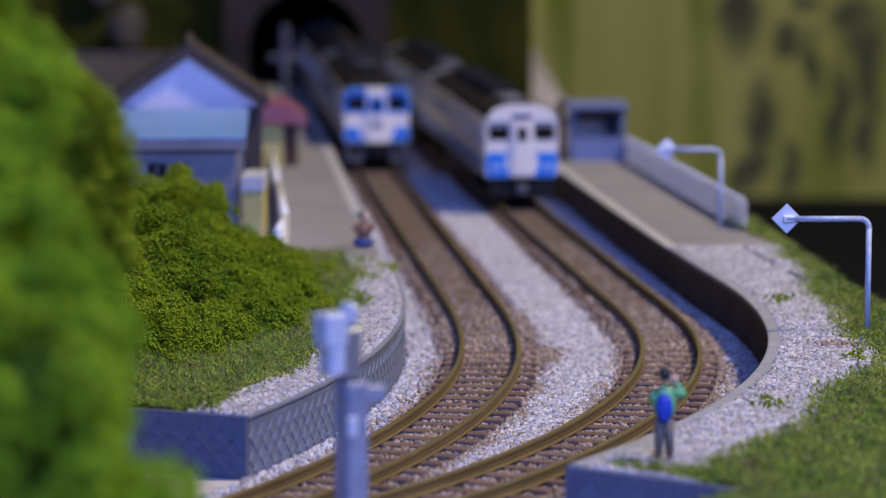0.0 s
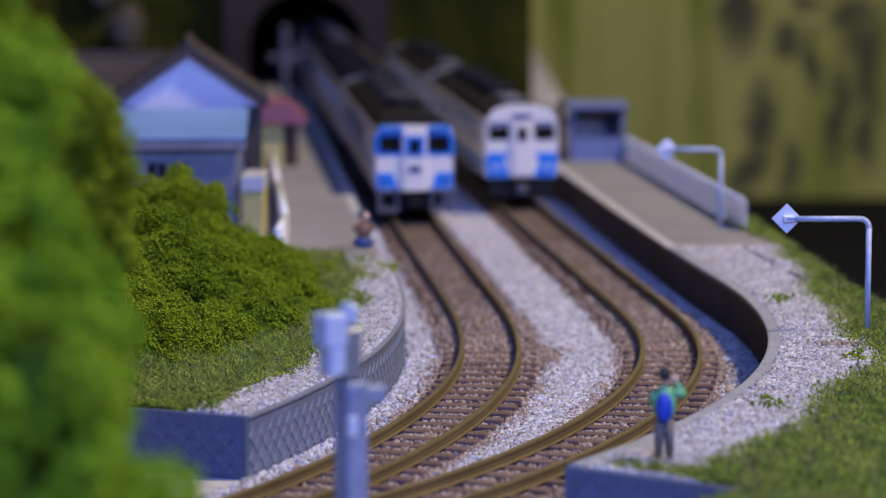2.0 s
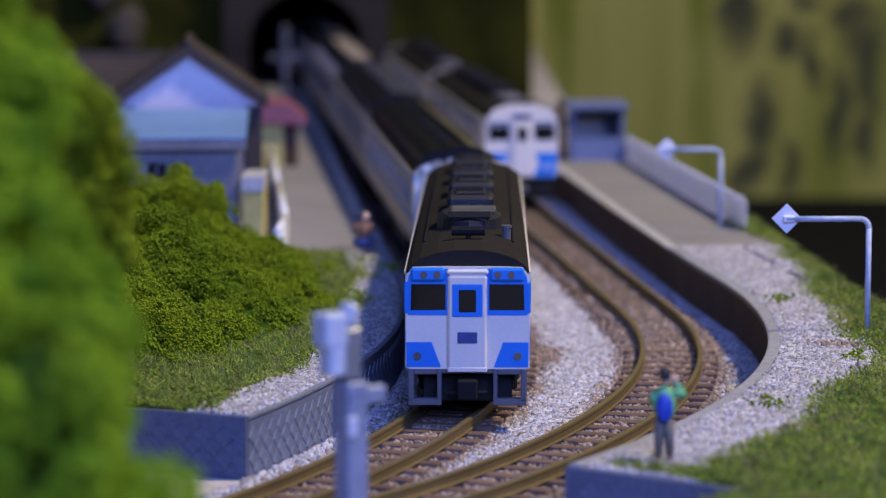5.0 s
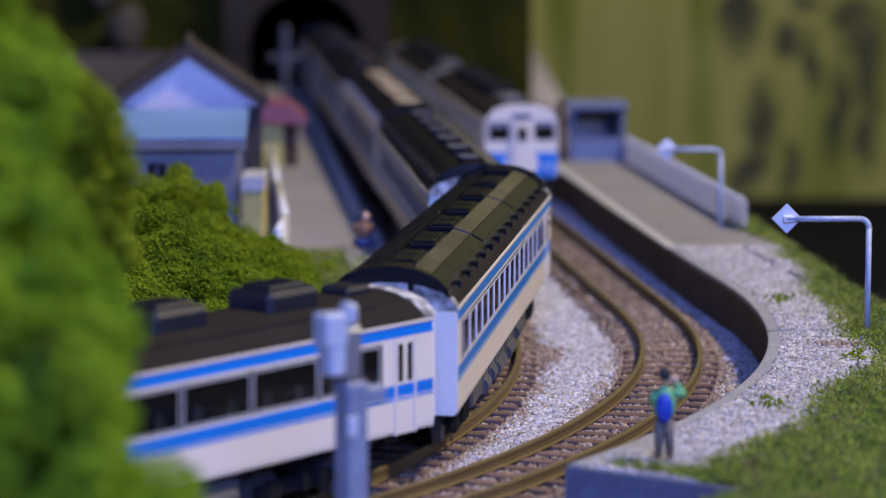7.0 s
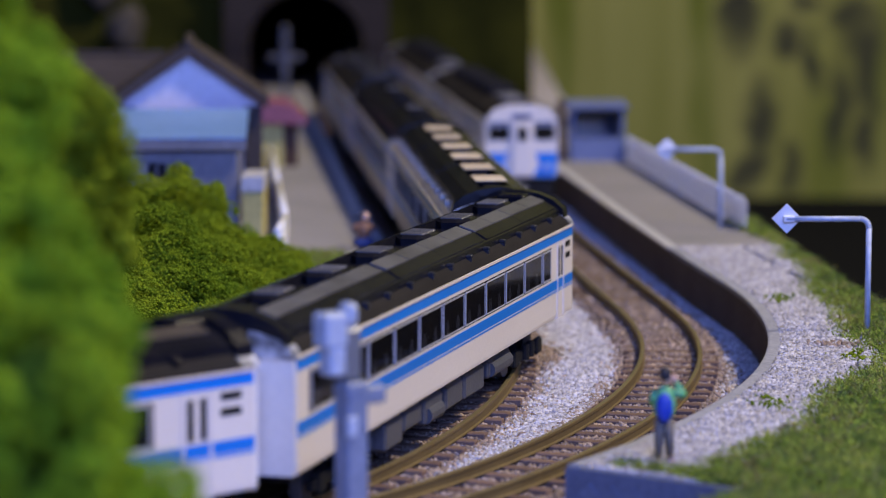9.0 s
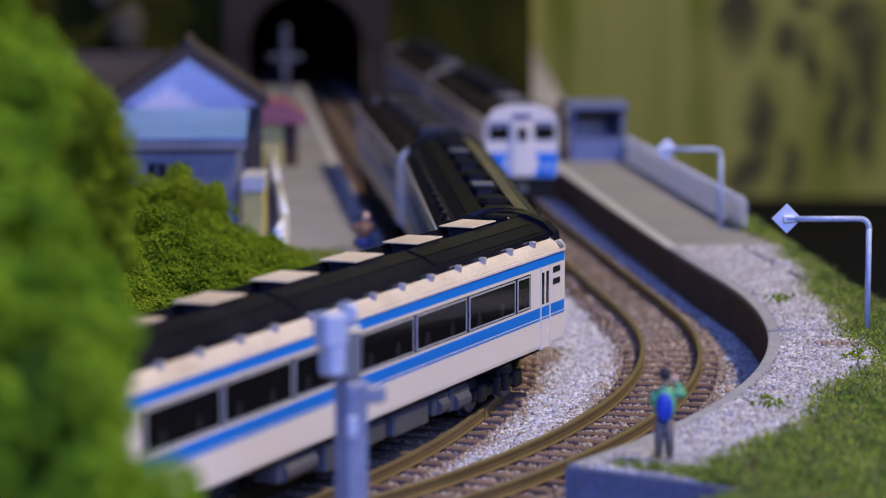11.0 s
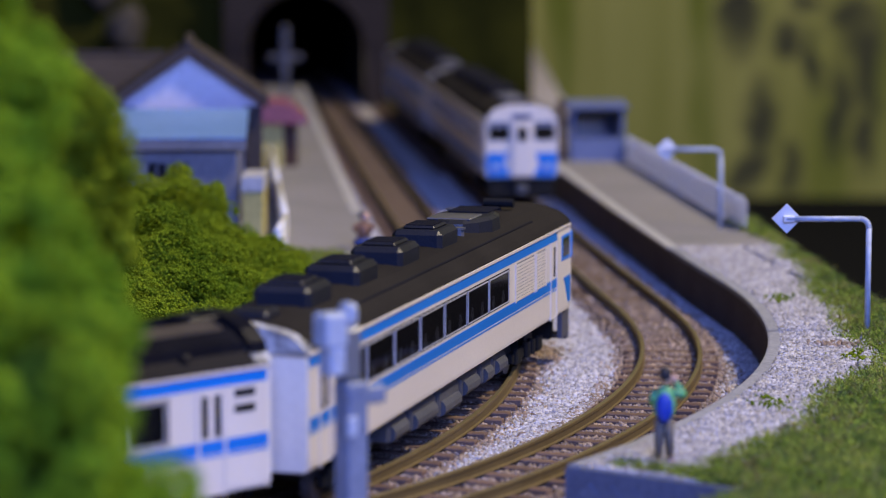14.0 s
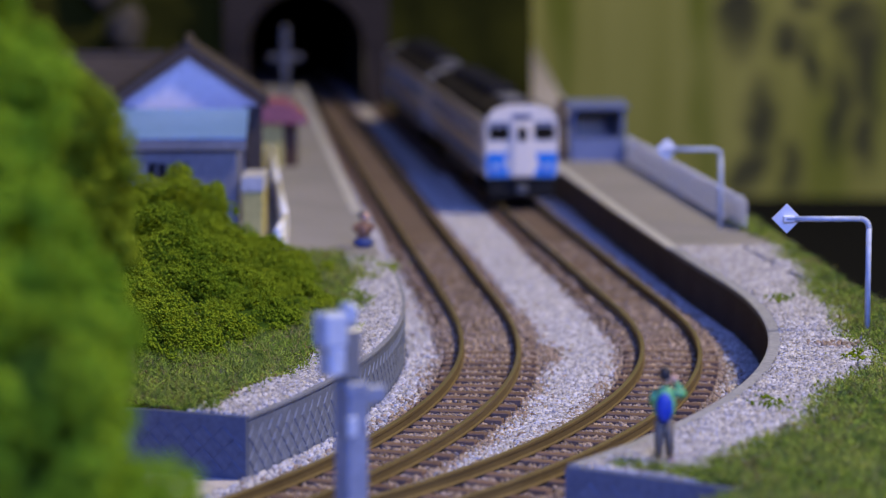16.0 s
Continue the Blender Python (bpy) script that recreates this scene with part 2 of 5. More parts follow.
# ---- mesh helpers; all shapes are in millimetres ----
def part(name, bm, material, parent=None, label="", at=None, smooth=False):
    """One mesh object from a bmesh, under a thing or a part."""
    me = bpy.data.meshes.new(name)
    bmesh.ops.scale(bm, vec=(MM, MM, MM), verts=bm.verts)
    bm.to_mesh(me)
    bm.free()
    for m in material if isinstance(material, (list, tuple)) else [material]:
        me.materials.append(m)
    if smooth:
        for p in me.polygons:
            p.use_smooth = True
    ob = new(name, me)
    if parent:
        ob.parent = parent
    if at is not None:
        ob.matrix_basis = at
    if label:
        ob["label"] = label
    return ob


def thing(name, label, category, at=None, group="", kind=""):
    ob = new(name)
    ob.empty_display_size = 0.01
    if at is not None:
        ob.matrix_basis = at
    return tagged(ob, label, category, group, kind)


def again(ob, at, parent=None):
    """Another object on the same mesh."""
    o = bpy.data.objects.new(ob.name.split(".")[0], ob.data)
    scene.collection.objects.link(o)
    o.parent = parent or ob.parent
    o.matrix_basis = at
    if "label" in ob:
        o["label"] = ob["label"]
    return o


def mpose(x, y, z, rx=0, ry=0, rz=0):
    return pose(x * MM, y * MM, z * MM, rx, ry, rz)


def box(x0, x1, y0, y1, z0, z1, bevel=0.0, bm=None, slot=0, segments=1):
    bm = bm or bmesh.new()
    r = bmesh.ops.create_cube(bm, size=1)
    vs = r["verts"]
    for v in vs:
        v.co = Vector(((x0 + x1) / 2 + v.co.x * (x1 - x0), (y0 + y1) / 2 + v.co.y * (y1 - y0), (z0 + z1) / 2 + v.co.z * (z1 - z0)))
    faces = list({f for v in vs for f in v.link_faces})
    if bevel:
        edges = list({e for v in vs for e in v.link_edges})
        faces = list({*bmesh.ops.bevel(bm, geom=edges, offset=bevel, segments=segments, affect="EDGES")["faces"], *[f for f in faces if f.is_valid]})
    for f in faces:
        if f.is_valid:
            f.material_index = slot
    return bm


def rod(p, q, r, r2=None, n=10, bm=None, slot=0):
    bm = bm or bmesh.new()
    p, q = Vector(p), Vector(q)
    d = q - p
    m = Matrix.Translation((p + q) / 2) @ d.to_track_quat("Z", "Y").to_matrix().to_4x4()
    out = bmesh.ops.create_cone(bm, cap_ends=True, segments=n, radius1=r, radius2=r if r2 is None else r2, depth=d.length, matrix=m)
    for v in out["verts"]:
        for f in v.link_faces:
            f.material_index = slot
    return bm


def blob(c, r, bm=None, slot=0, sub=2):
    bm = bm or bmesh.new()
    out = bmesh.ops.create_icosphere(bm, subdivisions=sub, radius=1)
    for v in out["verts"]:
        v.co = Vector((c[0] + v.co.x * r[0], c[1] + v.co.y * r[1], c[2] + v.co.z * r[2]))
        for f in v.link_faces:
            f.material_index = slot
    return bm


def prism(profile, y0, y1, bm=None, slot=0):
    """A closed (x, z) profile pushed along y."""
    bm = bm or bmesh.new()
    a = [bm.verts.new((x, y0, z)) for x, z in profile]
    b = [bm.verts.new((x, y1, z)) for x, z in profile]
    n = len(profile)
    fs = [bm.faces.new((a[i], a[(i + 1) % n], b[(i + 1) % n], b[i])) for i in range(n)]
    fs += [bm.faces.new(a[::-1]), bm.faces.new(b)]
    for f in fs:
        f.material_index = slot
    bmesh.ops.recalc_face_normals(bm, faces=fs)
    return bm


def from_arrays(name, verts, faces, materials, parent=None, label="", slots=None):
    """A mesh from arrays of corners (mm) and triangles."""
    me = bpy.data.meshes.new(name)
    verts, faces = np.asarray(verts, np.float32) * MM, np.asarray(faces, np.int32)
    me.vertices.add(len(verts))
    me.vertices.foreach_set("co", verts.ravel())
    me.loops.add(faces.size)
    me.loops.foreach_set("vertex_index", faces.ravel())
    me.polygons.add(len(faces))
    me.polygons.foreach_set("loop_start", np.arange(0, faces.size, 3, dtype=np.int32))
    if slots is not None:
        me.polygons.foreach_set("material_index", np.asarray(slots, np.int32))
    me.update(calc_edges=True)
    for m in materials if isinstance(materials, (list, tuple)) else [materials]:
        me.materials.append(m)
    ob = new(name, me)
    if parent:
        ob.parent = parent
    if label:
        ob["label"] = label
    return ob


# ---- the two tracks: straight from the tunnel, an easement, a curve, then straight out of the scene ----
class Line:
    def __init__(self, x0, y0, heading, straight, ease, radius, turn_end, total):
        self.s = np.arange(0, total, 1.0)
        k = np.clip((self.s - straight) / ease, 0, 1) / radius
        k[self.s > turn_end] = 0
        self.h = heading - np.cumsum(k)
        self.x, self.y = x0 + np.cumsum(np.sin(self.h)), y0 - np.cumsum(np.cos(self.h))

    def at(self, s, off=0.0):
        """Place at s along the line and off to the side (positive: outside of the curve), and the heading."""
        x, y, h = (np.interp(s, self.s, v) for v in (self.x, self.y, self.h))
        return x + off * np.cos(h), y + off * np.sin(h), h

    def nearest(self, x, y):
        return float(self.s[np.argmin((self.x - x) ** 2 + (self.y - y) ** 2)])


TRACK_A = Line(-132.2, 2000, 0.0920, 1482.0, 79.7, 263.6, 1960, 3200)
TRACK_B = Line(-120.1, 2000, 0.1037, 1496.0, 38.0, 226.0, 1960, 2400)
EDGE_LEFT = Line(-129.4, 2000, 0.0798, 3000, 10, 300, 3000, 2400)


class Beside(Line):
    """A line that keeps a smoothly changing distance from another one, on the same running length."""

    def __init__(self, line, places, offsets):
        self.s = line.s
        o = np.interp(self.s, places, offsets)
        wide = np.pad(o, 20, mode="edge")
        o = np.convolve(wide, np.ones(41) / 41, "valid")
        self.x, self.y = line.x + o * np.cos(line.h), line.y + o * np.sin(line.h)
        self.h = line.h + np.arctan(np.gradient(o))


EDGE_RIGHT = Beside(TRACK_B, [1000, 1312, 1390, 1464, 1494, 1520, 1549, 1576, 1596, 1621, 1643, 1672], [13.6, 13.4, 12.4, 12.1, 11.8, 12.9, 14.1, 16.1, 17.3, 18.6, 19.0, 19.7])


def bank_width(s):
    """Distance from the right wall to the outer edge of the layout."""
    return float(np.interp(s, [1000, 1424, 1494, 1529, 1552, 1580, 1610, 1720], [24.0, 26.0, 22.5, 19.6, 21.5, 34.0, 50.0, 50.0]))


def sweep(line, s0, s1, profile, step=4.0, bm=None, slot=0, closed=True, caps=True):
    """A profile of (offset, z) carried along a line."""
    bm = bm or bmesh.new()
    rows = []
    n = max(2, int(abs(s1 - s0) / step) + 1)
    for s in np.linspace(s0, s1, n):
        x, y, h = line.at(s)
        rows.append([bm.verts.new((x + o * math.cos(h), y + o * math.sin(h), z)) for o, z in profile])
    m = len(profile)
    fs = []
    for a, b in zip(rows, rows[1:]):
        for i in range(m if closed else m - 1):
            j = (i + 1) % m
            fs.append(bm.faces.new((a[i], a[j], b[j], b[i])))
    if closed and caps:
        fs += [bm.faces.new(rows[0][::-1]), bm.faces.new(rows[-1])]
    for f in fs:
        f.material_index = slot
    bmesh.ops.recalc_face_normals(bm, faces=fs)
    return bm


def terrain(line, s0, s1, offsets, height, step=4.0, bm=None, slot=lambda s, o: 0, width=None):
    """A sheet along a line; height(s, o) in mm. With width(s), offsets are fractions of it."""
    bm = bm or bmesh.new()
    ss = np.linspace(s0, s1, max(2, int((s1 - s0) / step) + 1))
    rows = []
    for s in ss:
        x, y, h = line.at(s)
        k = width(s) if width else 1.0
        rows.append([bm.verts.new((x + o * k * math.cos(h), y + o * k * math.sin(h), height(s, o * k))) for o in offsets])
    for a, b, s in zip(rows, rows[1:], ss):
        k = width(s) if width else 1.0
        for i in range(len(offsets) - 1):
            f = bm.faces.new((a[i], a[i + 1], b[i + 1], b[i]))
            f.material_index = slot(s, k * (offsets[i] + offsets[i + 1]) / 2)
            f.normal_update()
            if f.normal.z < 0:
                f.normal_flip()
    return bm


GROUND, TOP = -3.0, 5.3

# ---- room, base and ground ----
def build_setting():
    # one sheet of ballast under the whole layout
    g = bmesh.new()
    nx, ny = 60, 80
    grid = [[g.verts.new((-900 + 945 * i / nx, -100 + 2300 * j / ny, GROUND)) for i in range(nx + 1)] for j in range(ny + 1)]
    for j in range(ny):
        for i in range(nx):
            g.faces.new((grid[j][i], grid[j][i + 1], grid[j + 1][i + 1], grid[j + 1][i]))
    tagged(part("ground", g, M_BALLAST), "grey ballast ground of a model railway", "ground", kind="structure")
    tagged(part("baseboard", box(-900, 44, -100, 2200, -50, GROUND - 0.5), M_VOID), "black base board under the layout", "base", kind="structure")
    room = bmesh.new()
    box(-3000, 3000, -2500, 4500, -820, -800, bm=room)
    tagged(part("floor", room, M_VOID), "dark floor of the room", "floor", kind="structure")
    tagged(part("ceiling", box(-3000, 3000, -2500, 4500, 1700, 1720), M_ROOM), "plain ceiling", "ceiling", kind="structure")
    for name, b in (("wall_north", (-3000, 3000, 4500, 4540)), ("wall_south", (-3000, 3000, -2540, -2500)), ("wall_east", (3000, 3040, -2500, 4500)), ("wall_west", (-3040, -3000, -2500, 4500))):
        tagged(part(name, box(*b, -800, 1700), M_ROOM), "plain room wall", "wall", kind="structure")
    tagged(part("backdrop", box(-150, 700, 1500, 1506, -95, 420), M_BACKDROP), "worn olive backdrop sheet with green and dark stains", "backdrop", kind="structure")
    tagged(part("backdrop_shelf", box(40, 900, 1100, 1700, -130, -88), M_VOID), "black cloth below the backdrop", "cloth", kind="structure")


build_setting()

END_LEFT, END_RIGHT = 1648.5, 1671.5
WALL_A = -14.2


def ruffle(s, o, size, amount):
    return amount * noise.noise(Vector((s / size, o / size, 0.3)))


def left_height(s, o):
    d = WALL_A - o
    return TOP + (ruffle(s, o, 9, 0.9) + max(0.0, d - 22) * 0.25 if d > 8 else 0.0)


def right_height(s, o):
    return TOP + (0.3 + ruffle(s, o, 9, 0.8) if o > 14 and s > 1470 else 0.0)


def gravel_reach(s):
    """How far the gravel reaches from the right wall before the turf starts."""
    return np.interp(s, [1425, 1434, 1480, 1517, 1554, 1574, 1593, 1611, 1627, 1641, 1656, 1665, 1672], [20, 22.4, 20.5, 14.6, 10.6, 13.4, 15.2, 12.8, 12.8, 13.8, 14.2, 15.5, 15.5])


def bank_slot(s, o):
    return 0 if o < gravel_reach(s) + 0.5 + 2 * noise.noise(Vector((s / 12, 0, 0))) else 1


def build_blocks(wall, line, spots, normal_turn, material=M_WALLSTONE):
    """Square wall blocks set on their corners, standing 0.2 mm proud of the wall."""
    b = box(-0.18, 0.13, -1.06, 1.06, -1.06, 1.06, 0.12)
    bmesh.ops.rotate(b, verts=b.verts, matrix=Matrix.Rotation(radians(45), 3, "X"))
    first = None
    rng = random.Random(6)
    for s, o, z in spots:
        x, y, h = line.at(s, o)
        m = mpose(x, y, z, rng.uniform(-2, 2), rng.uniform(-2, 2), math.degrees(h) + normal_turn)
        if first is None:
            first = part("block", b, material, wall, at=m)
        else:
            again(first, m)


def build_terrain():
    tagged(part("platform_left", terrain(EDGE_LEFT, 1000, 1478, list(np.arange(0, -34, -3.0)) + [-60, -120, -200], lambda s, o: TOP, 12), M_PLATFORM), "grey asphalt station platform", "platform", kind="structure")
    offs = list(np.arange(WALL_A, -60, -3.0)) + list(np.arange(-62, -200, -12.0))
    tagged(part("ground_left", terrain(TRACK_A, 1476, END_LEFT, offs, lambda s, o: left_height(s, o) + 0.02, 4, slot=lambda s, o: 0 if WALL_A - o < 9 else 1), (M_BALLAST, M_SOIL)), "raised bank with gravel and turf", "ground", kind="structure")
    across = list(np.linspace(0, 1, 14))
    tagged(part("platform_right", terrain(EDGE_RIGHT, 1000, 1468, across, lambda s, o: TOP, 8, width=lambda s: min(bank_width(s), 22.0)), M_PLATFORM), "grey asphalt station platform", "platform", kind="structure")
    bank = terrain(EDGE_RIGHT, 1466, END_RIGHT, across, lambda s, o: right_height(s, o) + 0.02, 4, slot=bank_slot, width=bank_width)
    terrain(EDGE_RIGHT, 1420, 1466, [22.0, 24.0, 26.0], lambda s, o: TOP + 0.02, 4, bm=bank, slot=lambda s, o: 1)
    terrain(EDGE_RIGHT, END_RIGHT, END_RIGHT + 34, list(np.linspace(25.0, 50, 12)), lambda s, o: right_height(s, o) + 0.02 - 0.004 * (s - END_RIGHT) ** 2, 4, bm=bank, slot=lambda s, o: 1)
    tagged(part("ground_right", bank, (M_BALLAST, M_SOIL)), "raised bank with gravel and turf", "ground", kind="structure")
    outer = Beside(EDGE_RIGHT, list(range(1000, 1720, 8)), [bank_width(s) for s in range(1000, 1720, 8)])
    side = sweep(outer, 1000, END_RIGHT, [(0, TOP + 0.4), (0.8, TOP - 2), (1, -50), (-1, -50)], 6)
    tagged(part("ground_edge", side, M_VOID), "black outer edge of the layout", "edge", kind="structure")
    # retaining walls with their copings
    part_l = sweep(EDGE_LEFT, 1000, 1478, [(0, GROUND - 1), (0, TOP - 0.05), (-1.2, TOP - 0.05), (-1.2, GROUND - 1)], 20)
    tagged(part("wall_platform_left", part_l, M_WALLDARK), "dark platform wall", "wall", kind="structure")
    wl = tagged(part("wall_left", sweep(TRACK_A, 1476, END_LEFT, [(WALL_A, GROUND - 1), (WALL_A, TOP - 0.05), (WALL_A - 1.2, TOP - 0.05), (WALL_A - 1.2, GROUND - 1)], 4), M_WALLSTONE), "grey retaining wall of diamond-laid blocks", "wall", kind="structure")
    part("coping", sweep(TRACK_A, 1476, END_LEFT + 0.3, [(WALL_A + 0.2, TOP - 0.25), (WALL_A + 0.2, TOP + 0.1), (WALL_A - 0.9, TOP + 0.16), (WALL_A - 0.9, TOP - 0.25)], 4), M_COPING, wl)
    wr = tagged(part("wall_right", sweep(EDGE_RIGHT, 1000, END_RIGHT, [(0, GROUND - 1), (0, TOP - 0.05), (1.2, TOP - 0.05), (1.2, GROUND - 1)], 4), M_WALLDARK), "dark brown retaining wall along the curve", "wall", kind="structure")
    part("coping", sweep(EDGE_RIGHT, 1468, END_RIGHT + 0.3, [(-0.25, TOP - 0.5), (-0.25, TOP + 0.3), (0.0, TOP + 0.4), (1.6, TOP + 0.4), (1.75, TOP - 0.5)], 4), M_CONCRETE, wr)
    spots = [(s + (1.55 if k % 2 else 0), WALL_A, GROUND + 0.9 + 1.55 * k) for s in np.arange(1500, END_LEFT - 2.4, 3.1) for k in range(4)]
    build_blocks(wl, TRACK_A, spots, 0)
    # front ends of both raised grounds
    # these faces take the darker, bluer stone, so their shade is painted in
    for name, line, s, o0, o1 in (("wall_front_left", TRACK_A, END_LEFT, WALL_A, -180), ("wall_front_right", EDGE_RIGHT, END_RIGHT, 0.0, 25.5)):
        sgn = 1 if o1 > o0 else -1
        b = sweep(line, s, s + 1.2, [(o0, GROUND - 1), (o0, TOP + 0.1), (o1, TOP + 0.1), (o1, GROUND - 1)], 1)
        w = tagged(part(name, b, M_WALLSHADED), "block wall closing the raised ground, blue shade in its colour", "wall", kind="structure")
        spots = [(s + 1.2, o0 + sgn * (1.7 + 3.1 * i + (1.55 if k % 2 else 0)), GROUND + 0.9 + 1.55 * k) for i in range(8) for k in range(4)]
        build_blocks(w, line, spots, -90, M_WALLSHADED)
    # platform edge stones
    tagged(part("platform_line_left", sweep(EDGE_LEFT, 1000, 1400, [(0.2, TOP - 0.4), (0.2, TOP + 0.12), (-2.0, TOP + 0.12), (-2.0, TOP - 0.4)], 40), M_WHITELINE), "worn white edge stones of the platform", "platform edge", kind="structure")
    tagged(part("platform_line_right", sweep(EDGE_RIGHT, 1000, 1466, [(-0.3, TOP - 0.4), (-0.3, TOP + 0.12), (1.9, TOP + 0.12), (1.9, TOP - 0.4)], 6), M_WHITELINE), "worn white edge stones of the platform", "platform edge", kind="structure")


build_terrain()


def build_track(name, line, s0, s1):
    t = thing(name, "model railway track with rusty rails and brown sleepers", "track", kind="structure")
    part("track_bed", sweep(line, s0, s1, [(-9.2, GROUND - 0.2), (-8.0, GROUND + 0.25), (8.0, GROUND + 0.25), (9.2, GROUND - 0.2)], 5), M_BED, t)
    def fill(s, o):
        top = np.interp(s, [1525, 1585], [-1.66, GROUND + 0.3]) - 0.45 * max(0.0, abs(o) - 6.2) + ruffle(s, o, 3, 0.08)
        return float(max(top, GROUND - 0.05))
    part("ballast_fill", terrain(line, max(s0, 1000), 1586, [-10, -9, -8, -7, -5.6, -3, 0, 3, 5.6, 7, 8, 9, 10], fill, 3), M_BED, t)
    for side in (-1, 1):
        c = side * 4.65
        half = [(0.46, -1.72), (0.44, -1.55), (0.26, -1.4), (0.26, -0.6), (0.38, -0.45), (0.38, -0.06), (0.32, 0)]
        r = part("rail", sweep(line, s0, s1, [(c + o, z) for o, z in half] + [(c - o, z) for o, z in half[::-1]], 3), M_RAIL, t)
        part("rail_head", sweep(line, s0, s1, [(c - 0.30, 0), (c + 0.30, 0), (c + 0.26, 0.02), (c - 0.26, 0.02)], 3), M_RAILHEAD, r)
    first = None
    rng = random.Random(4)
    for s in np.arange(max(s0, 1010), min(s1, 1790), 5.3):
        x, y, h = line.at(s)
        m = mpose(x, y, rng.uniform(-0.05, 0.05), 0, 0, math.degrees(h) + rng.uniform(-0.8, 0.8))
        if first is None:
            first = part("sleeper", box(-7.6, 7.6, -0.9, 0.9, -2.9, -1.70, 0.15), M_SLEEPER, t, at=m)
        else:
            again(first, m)
    return t


build_track("track_a", TRACK_A, 0, 2700)
build_track("track_b", TRACK_B, 1000, 2100)

# ---- planting ----
TETRA = np.array([(0, 0, 0.9), (0.85, 0, -0.3), (-0.42, 0.74, -0.3), (-0.42, -0.74, -0.3)], np.float32)
TETRA_F = np.array([(0, 1, 2), (0, 2, 3), (0, 3, 1), (1, 3, 2)], np.int32)
STONE = np.array([(1, 0, 0), (-1, 0, 0), (0, 1, 0), (0, -1, 0), (0, 0, 1), (0, 0, -1)], np.float32)
STONE_F = np.array([(0, 2, 4), (2, 1, 4), (1, 3, 4), (3, 0, 4), (2, 0, 5), (1, 2, 5), (3, 1, 5), (0, 3, 5)], np.int32)


FLAKE = np.array([(0, 0, 0.42), (0.95, 0, -0.2), (-0.47, 0.82, -0.2), (-0.47, -0.82, -0.2)], np.float32)


def flakes(places, ways, size, rng, jitter=0.38):
    """Flat foam flakes lying roughly square to their outward ways."""
    n = len(places)
    w = ways + rng.normal(size=(n, 3)) * jitter
    w /= np.linalg.norm(w, axis=1)[:, None]
    a = np.cross(w, rng.normal(size=(n, 3)))
    a /= np.linalg.norm(a, axis=1)[:, None]
    b = np.cross(w, a)
    local = FLAKE[None] * rng.uniform(0.65, 1.35, (n, 4, 1)) * (size * rng.uniform(0.5, 1.5, n))[:, None, None]
    v = local[:, :, 0:1] * a[:, None] + local[:, :, 1:2] * b[:, None] + local[:, :, 2:3] * w[:, None] + np.asarray(places)[:, None]
    f = TETRA_F[None] + (np.arange(n) * 4)[:, None, None]
    return v.reshape(-1, 3), f.reshape(-1, 3)


def bits(places, size, rng, shape=TETRA, faces=TETRA_F, spread=0.5, flat=1.0):
    """Small solid bits at places, each turned and sized at random."""
    n = len(places)
    q = rng.normal(size=(n, 4))
    q /= np.linalg.norm(q, axis=1)[:, None]
    w, x, y, z = q.T
    rot = np.stack([1 - 2 * (y * y + z * z), 2 * (x * y - z * w), 2 * (x * z + y * w), 2 * (x * y + z * w), 1 - 2 * (x * x + z * z), 2 * (y * z - x * w), 2 * (x * z - y * w), 2 * (y * z + x * w), 1 - 2 * (x * x + y * y)], 1).reshape(n, 3, 3)
    sc = size * rng.uniform(1 - spread, 1 + spread, n)
    local = shape[None] * rng.uniform(0.7, 1.3, (n, len(shape), 1))
    v = np.einsum("nij,nkj->nki", rot, local) * sc[:, None, None]
    v[:, :, 2] *= flat
    v += np.asarray(places)[:, None, :]
    f = faces[None] + (np.arange(n) * len(shape))[:, None, None]
    return v.reshape(-1, 3), f.reshape(-1, 3)


def clump_points(lumps, n, rng, small):
    """Points over small clumps that are heaped on the outside of large lumps (centre, radii)."""
    centres, ways, sizes = [], [], []
    for c, r in lumps:
        area = 4.2 * (r[0] * r[1] + r[1] * r[2] + r[0] * r[2])
        m = int(area / small**2 * 0.5)
        d = rng.normal(size=(m, 3))
        d /= np.linalg.norm(d, axis=1)[:, None]
        size = small * rng.uniform(0.45, 1.25, m)
        centres.append(np.array(c) + d * np.array(r) * rng.uniform(0.82, 1.04, (m, 1)))
        ways.append(d)
        sizes.append(size)
    centres, ways, sizes = np.concatenate(centres), np.concatenate(ways), np.concatenate(sizes)
    keep = np.ones(len(centres), bool)
    for c, r in lumps:
        keep &= (((centres - np.array(c)) / (np.array(r) * 0.76)) ** 2).sum(1) > 1
    keep &= centres[:, 2] > GROUND - 1
    centres, ways, sizes = centres[keep], ways[keep], sizes[keep]
    pick = rng.choice(len(centres), n, p=sizes**2 / (sizes**2).sum())
    d = rng.normal(size=(n, 3))
    d /= np.linalg.norm(d, axis=1)[:, None]
    flip = (d * ways[pick]).sum(1) < -0.15
    d[flip] *= -1
    bump = 1 + 0.16 * np.sin(d[:, 0] * 7 + pick) * np.sin(d[:, 1] * 7 + 2.0 * pick) * np.cos(d[:, 2] * 6)
    return centres[pick] + d * (sizes[pick] * bump * rng.uniform(0.80, 1.04, n) * np.where(rng.random(n) < 0.06, 1.12, 1.0))[:, None], d * 0.75 + ways[pick] * 0.35


